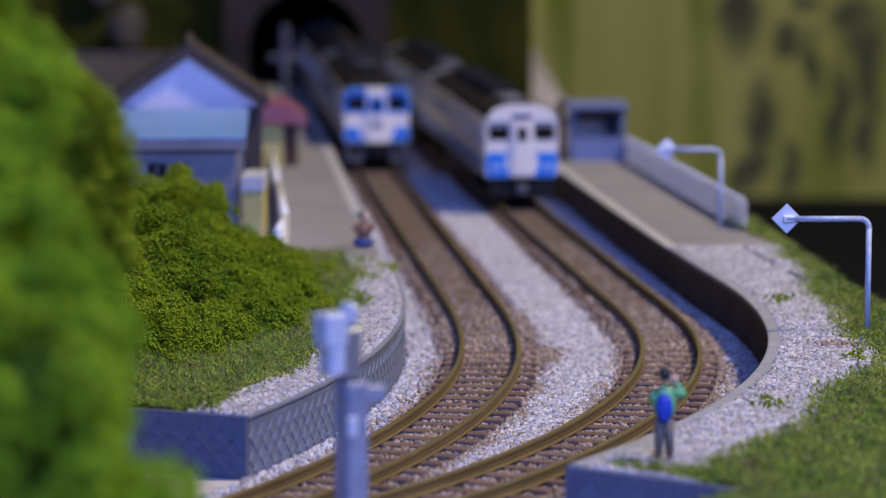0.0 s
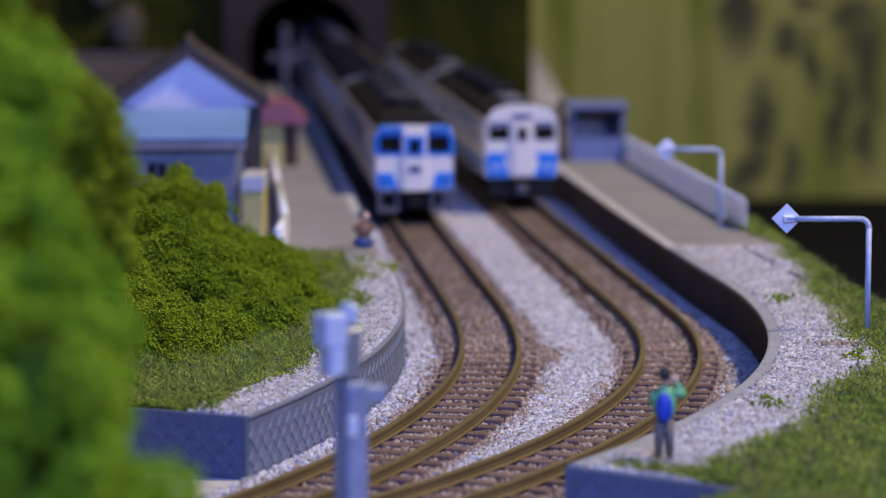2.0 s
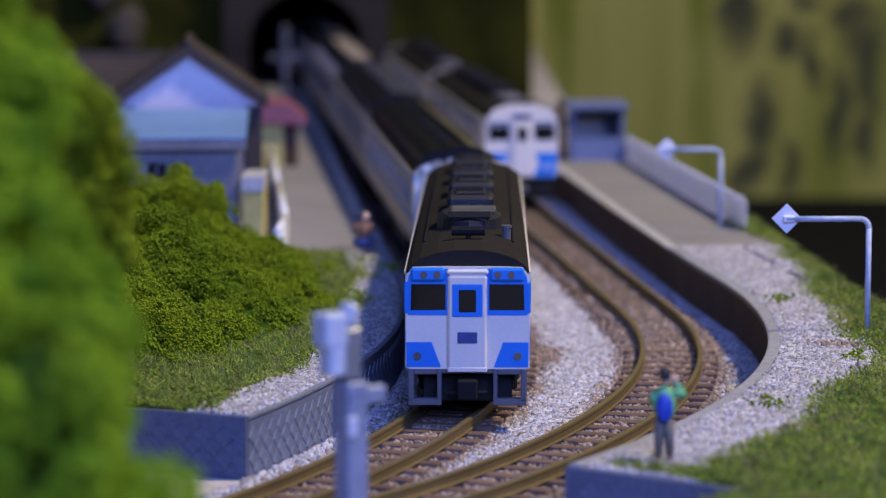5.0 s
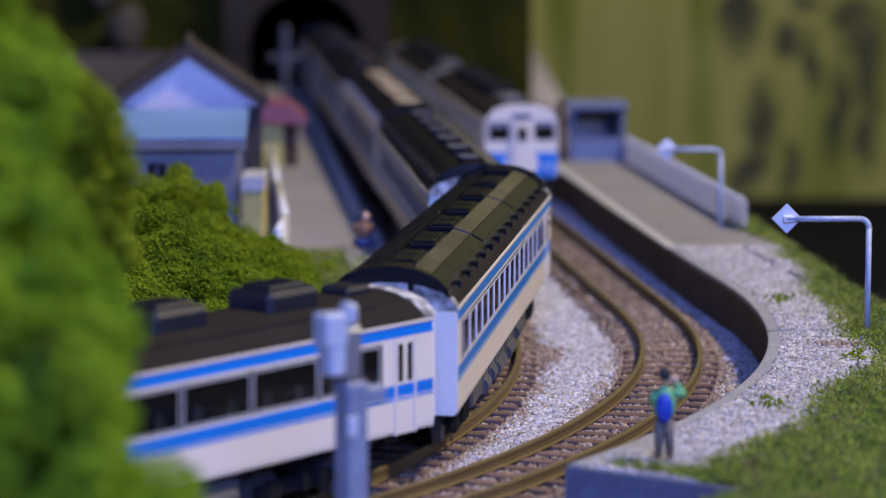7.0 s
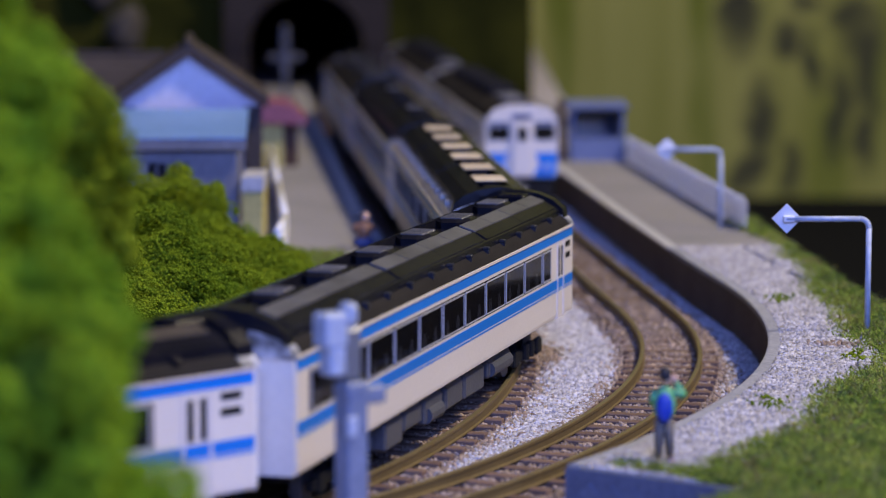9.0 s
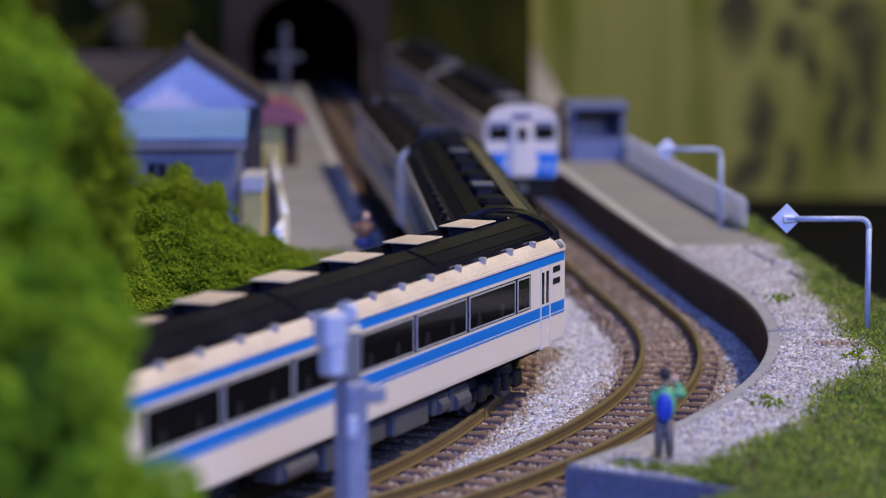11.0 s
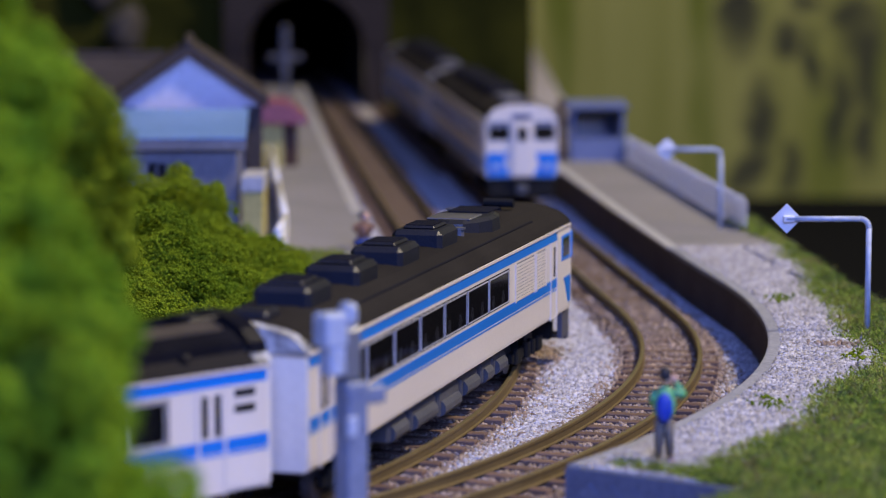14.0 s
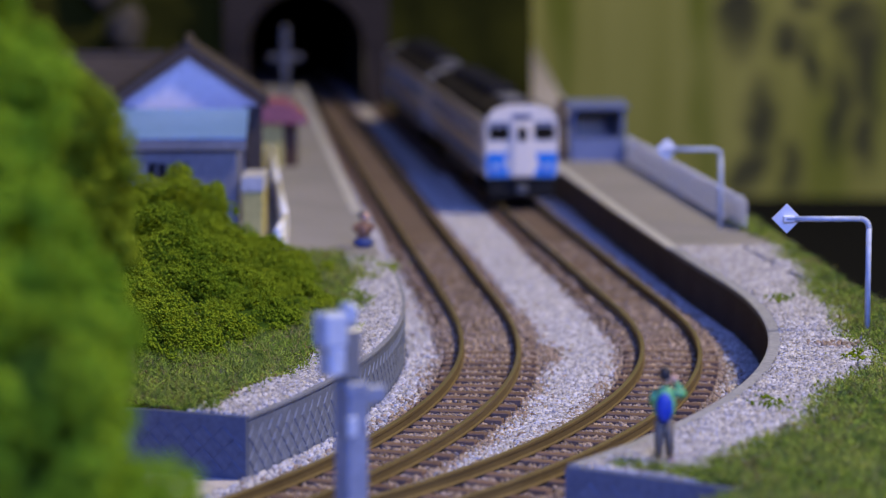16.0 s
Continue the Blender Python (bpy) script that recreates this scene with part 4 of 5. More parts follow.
def tunnel():
    t = tagged(thing("tunnel_portal", "grey-brown stone tunnel portal, low light put into its colour", "tunnel", mpose(OPEN_X, PORTAL_Y, 0)), kind="structure")
    b = bmesh.new()
    inner = arch(OPEN_R, 18)
    n = len(inner)
    outer = [(-29.5, GROUND - 0.5)] + [(np.clip(-46 * math.cos(a), -29.5, 29.5), np.clip(16 + 60 * math.sin(a), 0, 70)) for a in np.linspace(0, math.pi, n - 2)] + [(29.5, GROUND - 0.5)]
    ring = []
    for y in (0, 8):
        ring.append(([b.verts.new((x, y, z)) for x, z in inner], [b.verts.new((x, y, z)) for x, z in outer]))
    (i0, o0), (i1, o1) = ring
    for k in range(n - 1):
        b.faces.new((i0[k], i0[k + 1], o0[k + 1], o0[k]))
        b.faces.new((i1[k], o1[k], o1[k + 1], i1[k + 1]))
        b.faces.new((i0[k], i1[k], i1[k + 1], i0[k + 1]))
        b.faces.new((o0[k], o0[k + 1], o1[k + 1], o1[k]))
    bmesh.ops.recalc_face_normals(b, faces=b.faces[:])
    part("portal_wall", b, M_PORTAL_DIM, t)
    for k in range(1, n - 2):
        (x0, z0), (x1, z1) = inner[k], inner[k + 1]
        s = 1 + 4.5 / OPEN_R
        q = bmesh.new()
        f = [(x0, z0), (x1, z1), (x1 * s, 18 + (z1 - 18) * s), (x0 * s, 18 + (z0 - 18) * s)]
        prism(f, -1.0, 0.2, bm=q)
        part("arch_stone", q, M_PORTAL_DIM, t)
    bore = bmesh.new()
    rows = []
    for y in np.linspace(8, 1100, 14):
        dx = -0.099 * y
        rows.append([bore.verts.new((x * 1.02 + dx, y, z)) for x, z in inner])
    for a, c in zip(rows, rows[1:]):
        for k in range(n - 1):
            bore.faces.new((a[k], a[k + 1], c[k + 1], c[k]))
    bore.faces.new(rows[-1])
    # the darkness inside the bore comes from this near-black colour
    part("bore", bore, M_BORE_DARK, t, "tunnel lining, the bore's darkness put into its colour")


def cliff(name, x0, x1, y, top, seed, material, lean=0.25):
    b = bmesh.new()
    nx, nz = max(6, int((x1 - x0) / 6)), 24
    rows = []
    for j in range(nz + 1):
        z = GROUND - 1 + (top - GROUND) * j / nz
        row = []
        for i in range(nx + 1):
            x = x0 + (x1 - x0) * i / nx
            d = 10 * noise.noise(Vector((x / 26, z / 26, seed))) + 5 * noise.noise(Vector((x / 9, z / 9, seed + 4)))
            row.append(b.verts.new((x, y + lean * (z - GROUND) + d, z)))
        rows.append(row)
    back = [b.verts.new((x0 + (x1 - x0) * i / nx, y + 400, top)) for i in range(nx + 1)]
    rows.append(back)
    for a, c in zip(rows, rows[1:]):
        for i in range(nx):
            b.faces.new((a[i], a[i + 1], c[i + 1], c[i]))
    return tagged(part(name, b, material, smooth=True), "mossy cliff beside the tunnel, low light put into its colour", "cliff", kind="structure")


tunnel()
# The hill is dim by its darkened moss colour.
cliff("cliff_left", -420, OPEN_X - 27, 1020, 170, 1.3, M_CLIFF_DIM)
cliff("cliff_right", OPEN_X + 27, 32, 1020, 170, 5.1, M_CLIFF_DIM, 0.1)
tagged(part("cliff_top", box(OPEN_X - 30, OPEN_X + 30, 1018, 1400, 56, 170), M_CLIFF_DIM), "mossy ground above the portal", "cliff", kind="structure")


def rock_outcrop(x, y, z, r, seed):
    b = blob((0, 0, 0), r, sub=4)
    for v in b.verts:
        v.co += v.normal * (2.5 * noise.noise(v.co / 9 + Vector((seed, 0, 0))) + 1.2 * noise.noise(v.co / 3.5))
    tagged(part("rock", b, M_ROCK, at=mpose(x, y, z)), "pale grey rock outcrop on the mossy cliff", "rock", group="rocks by the tunnel")


rock_outcrop(-123, 1030, 52, (8, 14, 22), 1.0)
rock_outcrop(-113, 1016, 26, (6, 12, 8), 4.0)


def grass_tufts():
    """Separate small green tufts growing in the gravel of the banks."""
    rng = np.random.default_rng(21)
    for x, y, n in ((-13.5, 497, 220), (-10.5, 512, 130), (-15.5, 520, 200), (61.5, 410, 250), (44, 372, 200), (57, 470, 200)):
        c = np.array([x, y, TOP + 0.3])
        p = c + rng.normal(size=(n, 3)) * (1.3, 2.6, 0.35)
        p[:, 2] = np.maximum(p[:, 2], TOP + 0.1)
        v, f = bits(p, 0.32, rng)
        tagged(from_arrays("grass_tuft", v, f, M_LEAF), "small green tuft growing in the pale gravel", "plant", group="tufts in the gravel")


grass_tufts()


# ---- the trains ----
LENGTH, PITCH, BOGIE = 137.0, 140.0, 47.0
BODY = [(9.4, 6.8), (9.5, 7.3), (9.5, 19.2), (9.35, 20.7)]
ROOF = [(9.35, 20.7), (9.3, 21.1), (8.7, 21.8), (7.2, 22.8), (4.6, 23.6), (2.0, 24.0)]


def mirrored(half):
    return half + [(-x, z) for x, z in half[::-1]]


def wall_x(z):
    return float(np.interp(z, [6.8, 7.3, 19.2, 20.7], [9.4, 9.5, 9.5, 9.35]))


def add_window(car, side, y, w, z0, z1, master):
    """A framed pane on the side wall; the frame stands 0.06 mm proud, the pane lies inside it."""
    key = (round(w, 2), z0, z1)
    at = mpose(side * 9.5, y, 0, 0, 0, 0 if side > 0 else 180)
    if key not in master:
        fr = bmesh.new()
        t = 0.2 if w < 6.8 else 0.17
        for b in ((-w / 2, -w / 2 + t, z0, z1), (w / 2 - t, w / 2, z0, z1), (-w / 2 + t, w / 2 - t, z0, z0 + t), (-w / 2 + t, w / 2 - t, z1 - t, z1)):
            box(-0.1, 0.16, b[0], b[1], b[2], b[3], bm=fr)
        f = part("window", fr, M_SILVER, car, at=at)
        p = part("pane", box(0.085, 0.1, -w / 2 + t, w / 2 - t, z0 + t, z1 - t), M_PANE, f)
        seats = []
        for k in (-0.28, 0.22) if w > 6.5 else ():
            b = box(0.0, 0.06, w * k - 0.8, w * k + 0.8, z0 + t, z0 + 1.5, 0.02)
            box(0.0, 0.07, w * k - 0.5, w * k + 0.5, z0 + 1.5, z0 + 2.1, 0.02, bm=b)
            seats.append(part("seat_back", b, M_SEAT, f, "grey seat back behind the glass"))
        master[key] = (f, p, seats)
    else:
        f = again(master[key][0], at, car)
        again(master[key][1], Matrix.Identity(4), f)
        for seat in master[key][2]:
            again(seat, Matrix.Identity(4), f)


def add_bogies(car):
    for y in (-BOGIE, BOGIE):
        b = bmesh.new()
        for sx in (-1, 1):
            box(sx * 6.6 - 0.6, sx * 6.6 + 0.6, -9.5, 9.5, 2.0, 3.6, 0.2, bm=b)
            for ay in (-7, 7):
                box(sx * 7.2 - 0.5, sx * 7.2 + 0.5, ay - 1.4, ay + 1.4, 1.6, 4.2, 0.3, bm=b)
            rod((sx * 7.4, -1.6, 2.0), (sx * 7.4, -1.6, 4.4), 0.7, bm=b)
            rod((sx * 7.4, 1.6, 2.0), (sx * 7.4, 1.6, 4.4), 0.7, bm=b)
        box(-6, 6, -2, 2, 2.4, 6.8, bm=b)
        bogie = part("bogie", b, M_BLACK, car, at=mpose(0, y, 0))
        for ay in (-7, 7):
            w = bmesh.new()
            for sx in (-1, 1):
                rod((sx * 4.3, 0, 0), (sx * 5.4, 0, 0), 2.8, n=20, bm=w)
                rod((sx * 4.1, 0, 0), (sx * 4.3, 0, 0), 3.2, n=20, bm=w)
            rod((-6, 0, 0), (6, 0, 0), 0.5, bm=w)
            part("wheelset", w, M_UNDER, bogie, at=mpose(0, ay, 2.82))


def add_underframe(car, seed):
    rng = random.Random(seed)
    part("underframe", box(-7.5, 7.5, -64, 64, 5.6, 6.8), M_BLACK, car)
    y = -33.0
    while y < 31:
        l = rng.uniform(5, 13)
        for side in (-1, 1):
            low = rng.uniform(1.8, 3.2)
            b = box(min(side * 4.5, side * 8.4), max(side * 4.5, side * 8.4), y, y + l, low, 5.8, 0.35)
            if rng.random() < 0.5:
                rod((side * 8.0, y + 1, low + 1.2), (side * 8.0, y + l - 1, low + 1.2), 1.2, bm=b)
            part("equipment_box", b, M_UNDER, car)
        y += l + rng.uniform(0.8, 3.0)


def add_stripes(car, y0, y1):
    for side in (-1, 1):
        for name, z0, z1 in (("upper_stripe", 19.1, 20.45), ("waist_stripe", 11.5, 13.0), ("thin_stripe", 11.05, 11.3)):
            a = wall_x(z0)
            b = wall_x(z1)
            pr = [(side * (a - 0.05), z0), (side * (a + 0.045), z0), (side * (b + 0.045), z1), (side * (b - 0.05), z1)]
            part(name, prism(pr, y0, y1), M_BLUE, car, "blue stripe")


def add_shell(car, y0, y1, roof=None):
    part("body", prism(mirrored(BODY), y0, y1), M_CREAM, car, "cream painted body shell")
    part("roof", prism(mirrored(ROOF), y0 - 0.7, y1 + 0.7), roof or M_ROOF, car, "painted roof")
    for side in (-1, 1):
        part("gutter", box(min(side * 9.3, side * 9.62), max(side * 9.3, side * 9.62), y0, y1, 20.5, 20.85), M_CREAM, car)


def add_coupler(car, y, sgn):
    b = box(-1, 1, min(y, y + sgn * 2.2), max(y, y + sgn * 2.2), 3.2, 5.4, 0.2)
    box(-0.6, 0.6, min(y - sgn * 6, y), max(y - sgn * 6, y), 3.8, 5.6, bm=b)
    part("coupler", b, M_BLACK, car)


def add_side_door(car, side, y, w=4.6, panes=(-0.22, 0.22)):
    x = 9.5
    fr = bmesh.new()
    for yy in (-w / 2, w / 2 - 0.3):
        box(-0.1, 0.16, yy, yy + 0.3, 6.6, 19.0, bm=fr)
    box(-0.1, 0.03, -w / 2 + 0.3, w / 2 - 0.3, 6.7, 18.9, bm=fr)
    d = part("door", fr, M_CREAM, car, at=mpose(side * x, y, 0, 0, 0, 0 if side > 0 else 180))
    for yy in panes:
        part("door_pane", box(0, 0.12, w * yy - 0.45, w * yy + 0.45, 13.4, 18.2, 0.04), M_GLASS, d)


def add_end_wall(car, y, sgn):
    """A flat gangway end: pale wall, corner posts, gangway bellows and doorway."""
    pr = mirrored([(9.1, 6.6), (9.4, 8.0), (9.4, 19.2), (9.15, 20.7), (8.3, 21.6), (6.6, 22.5), (2.0, 23.4)])
    # end wall gets the brightened cream, as if lit from the front
    end = part("end_wall", prism(pr, min(y, y + sgn * 0.5), max(y, y + sgn * 0.5)), M_CREAM_LIT, car, "pale end wall")
    hood = mirrored([(9.4, 20.6), (9.36, 21.15), (8.76, 21.88), (7.25, 22.88), (4.65, 23.68), (2.0, 24.08)])
    part("roof_end", prism(hood, min(y - sgn * 1.6, y + sgn * 0.85), max(y - sgn * 1.6, y + sgn * 0.85)), M_ROOFEND, car, "pale dirty end of the roof")
    g = bmesh.new()
    for x0, x1, z0, z1 in ((-4.2, -3.4, 6.5, 19), (3.4, 4.2, 6.5, 19), (-4.2, 4.2, 18.2, 19.2)):
        box(x0, x1, min(y, y + sgn * 1.3), max(y, y + sgn * 1.3), z0, z1, 0.15, bm=g)
    part("gangway", g, M_BLACK, end)
    part("gangway_door", box(-3.4, 3.4, min(y, y + sgn * 0.7), max(y, y + sgn * 0.7), 6.8, 18.2), M_UNDER, end)


def middle_car(variant):
    car = thing("railcar", "cream railcar with blue stripes, black deck roof and long window row", "railcar", group="train on the track")
    h = LENGTH / 2
    add_shell(car, -h, h, M_ROOFCREAM if variant == 3 else None)
    add_stripes(car, -h, h)
    for e in (-1, 1):
        add_end_wall(car, e * h, e)
        add_coupler(car, e * h, e)
    add_bogies(car)
    add_underframe(car, variant)
    master = {}
    n = {1: 15, 3: 6}.get(variant, 10)
    y0, y1 = -48.2, 64.0
    step = (y1 - y0) / n
    for side in (-1, 1):
        add_window(car, side, y0 - 3.0, 5.0, 13.6, 18.4, master)
        for i in range(n):
            add_window(car, side, y0 + (i + 0.5) * step, step - {15: 0.9, 6: 1.1}.get(n, 0.8), 13.6, 18.4, master)
            if n == 15 and i:
                part("window_pillar", box(min(side * 9.45, side * 9.78), max(side * 9.45, side * 9.78), y0 + i * step - 0.28, y0 + i * step + 0.28, 13.6, 18.4, 0.05), M_WHITE, car, "white pillar between the windows")
        add_side_door(car, side, -60.2, 4.2)
        part("dark_window_band", prism([(side * 9.4, 13.4), (side * 9.52, 13.4), (side * 9.52, 18.6), (side * 9.4, 18.6)], y0 - 6.0, y1 + 0.3), M_BLACK, car)
        for zz in (17.6, 15.8):
            part("lavatory_vent", box(min(side * 9.4, side * 9.56), max(side * 9.4, side * 9.56), -66.6, -63.6, zz, zz + 0.9), M_BLACK, car)
    add_deck(car, variant)
    return car


def add_deck(car, variant):
    """Raised roof deck: two sloping sides of plates, a trough of cooling units between them, arched ends."""
    h = LENGTH / 2
    prof = [(7.8, 22.2), (7.6, 23.4), (5.4, 24.6), (2.7, 25.45), (2.5, 24.5), (-2.5, 24.5), (-2.7, 25.45), (-5.4, 24.6), (-7.6, 23.4), (-7.8, 22.2)]
    part("roof_deck", prism(prof, -h + 2, h - 2), M_DECK, car, "raised black roof deck")
    for e in (-1, 1):
        cap = mirrored([(8.5, 21.8), (8.2, 23.4), (6.4, 24.9), (3.6, 25.9), (1.2, 26.25)])
        end = part("deck_end", prism(cap, min(e * (h - 1.6), e * (h + 0.75)), max(e * (h - 1.6), e * (h + 0.75))), M_DECK, car, "arched black end of the roof deck")
        lip = bmesh.new()
        for x0, x1 in ((-3.4, -2.6), (2.6, 3.4)):
            box(x0, x1, min(e * (h + 0.7), e * (h + 1.0)), max(e * (h + 0.7), e * (h + 1.0)), 23.0, 24.8, 0.08, bm=lip)
        box(-3.4, 3.4, min(e * (h + 0.7), e * (h + 1.0)), max(e * (h + 0.7), e * (h + 1.0)), 24.5, 24.9, 0.08, bm=lip)
        part("end_frame", lip, M_DECK, end)
        part("end_hood", box(-2.4, 2.4, min(e * (h - 6.0), e * (h - 1.4)), max(e * (h - 6.0), e * (h - 1.4)), 24.4, 26.0, 0.35), M_DECK, end)
    rng = random.Random(variant)
    plate = {1: M_PLATEBRASS_SHEEN, 4: M_PLATEBRASS_SHEEN, 2: M_ROOFMETAL_SHEEN, 3: M_DECK}[variant]
    # plates on both slopes, in three long sections of four
    for side in (-1, 1):
        a = -h + 3.2
        for section in range(3):
            for k in range(4):
                y0, y1 = a + k * 10.6, a + k * 10.6 + 10.45
                lift = rng.uniform(0.0, 0.05)
                for (x0, z0), (x1, z1) in (((7.3, 23.58), (5.5, 24.58)), ((5.3, 24.68), (2.8, 25.45))):
                    p = [(side * x0, z0 - 0.1), (side * x0, z0 + 0.16 + lift), (side * x1, z1 + 0.16 + lift), (side * x1, z1 - 0.1)]
                    # only one side's upper plates get the paler colour with painted sheen
                    part("roof_panel", prism(p, y0, y1), M_DECK if x0 > 7 or side > 0 else plate, car, "sloping metal roof plate")
            a += 43.9
    # cooling units in the trough
    count = 6
    for i in range(count):
        y = -h + 17 + i * (LENGTH - 34) / (count - 1)
        if variant == 1:
            b = box(-2.2, 2.2, y - 6.0, y + 6.0, 24.4, 25.25, 0.25)
            box(-1.7, 1.7, y - 5.2, y - 0.4, 25.2, 25.55, 0.15, bm=b)
            box(-1.7, 1.7, y + 0.4, y + 5.2, 25.2, 25.55, 0.15, bm=b)
            part("cooling_unit", b, M_DECK, car, "black double hatch")
            continue
        b = rod((0, 0, 24.4), (0, 0, 25.5), 1.0, 1.0, n=8)
        rod((0, 0, 25.5), (0, 0, 25.95), 1.0, 0.8, n=8, bm=b)
        bmesh.ops.rotate(b, verts=b.verts, matrix=Matrix.Rotation(radians(22.5), 3, "Z"))
        for v in b.verts:
            v.co = Vector((v.co.x * 3.3, v.co.y * 4.9 + y, v.co.z))
        unit = part("cooling_unit", b, M_DECK, car, "black eight-sided fan housing")
        g = bmesh.new()
        if variant == 3:
            box(-2.9, 2.9, y - 4.6, y + 4.6, 25.9, 26.1, 0.08, bm=g)
            part("fan_cover", g, M_ROOFCREAM, unit, "pale cream flat fan cover")
        else:
            for k in range(5):
                box(-1.9, 1.9, y - 3.1 + k * 1.3, y - 2.2 + k * 1.3, 25.85, 26.15, 0.1, bm=g)
            # paler grilles on chosen fans paint in their glints
            part("grille", g, M_ROOFMETAL_SHEEN if variant == 2 or i in (1, 4) else M_DECK, unit, "metal fan grille")
    # small ventilators along both eaves
    ends = [y for y in np.arange(-58, 62, 9.6)]
    for side in (-1, 1):
        for y in ends:
            y += rng.uniform(-0.6, 0.6)
            b = box(side * 8.15 - 0.42, side * 8.15 + 0.42, y - 0.4, y + 0.4, 21.9, 22.6, 0.1)
            box(side * 8.15 - 0.5, side * 8.15 + 0.5, y - 0.55, y + 0.55, 22.5, 22.95, 0.12, bm=b)
            part("roof_vent", b, {2: M_UNITBLACK, 3: M_VENT}.get(variant, M_DECK), car)
    for e in (-1, 1):
        hook = rod((-6.5, e * (h - 0.4), 21.9), (-6.5, e * (h - 0.4), 23.2), 0.3)
        rod((-8.2, e * (h - 0.4), 22.3), (-4.5, e * (h - 0.4), 22.9), 0.22, bm=hook)
        part("end_fitting", hook, M_SILVER, car)


def cab_front_gangway(car, y):
    """Flat front with a gangway door: blue top and window band, cream middle, blue lower corners, grey skirt."""
    pr = mirrored([(8.9, 6.9), (9.35, 8.0), (9.35, 19.2), (9.1, 20.6), (8.3, 21.6), (5.0, 21.7)])
    face = part("front", prism(pr, y, y + 1.2), M_CREAM, car, "cream front wall")
    f = y + 1.2
    part("front_blue_top", prism([(-9.1, 14.7), (9.1, 14.7), (9.2, 19.0), (8.9, 20.4), (8.2, 21.4), (-8.2, 21.4), (-8.9, 20.4), (-9.2, 19.0)], f, f + 0.12), M_BLUE, face, "blue window band")
    for s in (-1, 1):
        part("windscreen", prism([(s * 3.3, 15.5), (s * 8.6, 15.5), (s * 8.5, 19.2), (s * 3.3, 19.2)], f + 0.1, f + 0.24), M_GLASS, face)
        part("front_blue_corner", prism([(s * 4.0, 7.2), (s * 9.2, 7.2), (s * 9.3, 10.8), (s * 5.4, 10.8)], f, f + 0.12), M_BLUE, face, "blue lower corner")
        part("headlight_box", box(min(s * 3.4, s * 8.6), max(s * 3.4, s * 8.6), f, f + 0.7, 19.6, 21.6, 0.35), M_BLUE, face)
        for x in (4.6, 6.6):
            part("headlight", rod((s * x, f + 0.4, 20.6), (s * x, f + 0.85, 20.6), 0.55), M_LAMP, face)
        part("tail_light", rod((s * 7.6, f, 8.8), (s * 7.6, f + 0.4, 8.8), 0.6), M_LAMP, face)
        part("corner_window_bracket", box(min(s * 8.7, s * 9.6), max(s * 8.7, s * 9.6), f - 1.0, f + 0.2, 15.0, 19.5, 0.2), M_BLUE, face)
    part("gangway_frame", box(-3.0, 3.0, f, f + 0.9, 6.9, 20.6, 0.35), M_CREAM, face)
    part("front_header", box(-3.2, 3.2, f, f + 0.8, 20.6, 21.4, 0.3), M_CREAM, face)
    part("gangway_door", box(-2.3, 2.3, f + 0.9, f + 1.05, 14.6, 19.3, 0.1), M_BLUE, face, "blue upper door")
    part("door_pane", box(-1.3, 1.3, f + 1.0, f + 1.15, 15.3, 18.5, 0.1), M_GLASS, face)
    part("train_mark", box(-1.5, 1.5, f + 0.9, f + 1.1, 10.8, 12.4, 0.05), M_NAVY, face)
    for s in (-1, 1):
        for x0, x1, z0, z1 in ((8.1, 9.0, 2.2, 6.9), (3.9, 4.6, 2.4, 6.9), (3.9, 9.0, 1.6, 2.6), (4.6, 8.1, 6.1, 6.9)):
            part("skirt_panel", box(min(s * x0, s * x1), max(s * x0, s * x1), f - 1.5, f, z0, z1, 0.12), M_SKIRT, car, "grey skirt panel")
        part("skirt_cheek", prism([(s * 8.2, 2.2), (s * 9.0, 2.2), (s * 9.1, 6.9), (s * 8.2, 6.9)], f - 5.2, f - 1.5), M_SKIRT, car, "grey skirt panel")
    part("lower_bar", box(-4.0, 4.0, f - 1.2, f - 0.2, 6.2, 6.9, 0.12), M_SKIRT, car)
    part("door_step", box(-3.0, 3.0, f + 0.2, f + 1.0, 6.6, 7.3, 0.12), M_CREAM, car)
    # added black box that keeps the openings of the skirt dark
    part("buffer_beam", box(-6.8, 6.8, f - 4.5, f - 2.4, 1.8, 6.9, 0.2), M_BLACK, car)
    c = box(-1.6, 1.6, f - 2.3, f + 1.8, 2.6, 5.6, 0.3)
    rod((-3, f + 0.3, 3.5), (3, f + 0.3, 3.5), 0.35, bm=c)
    part("coupler", c, M_BLACK, car)


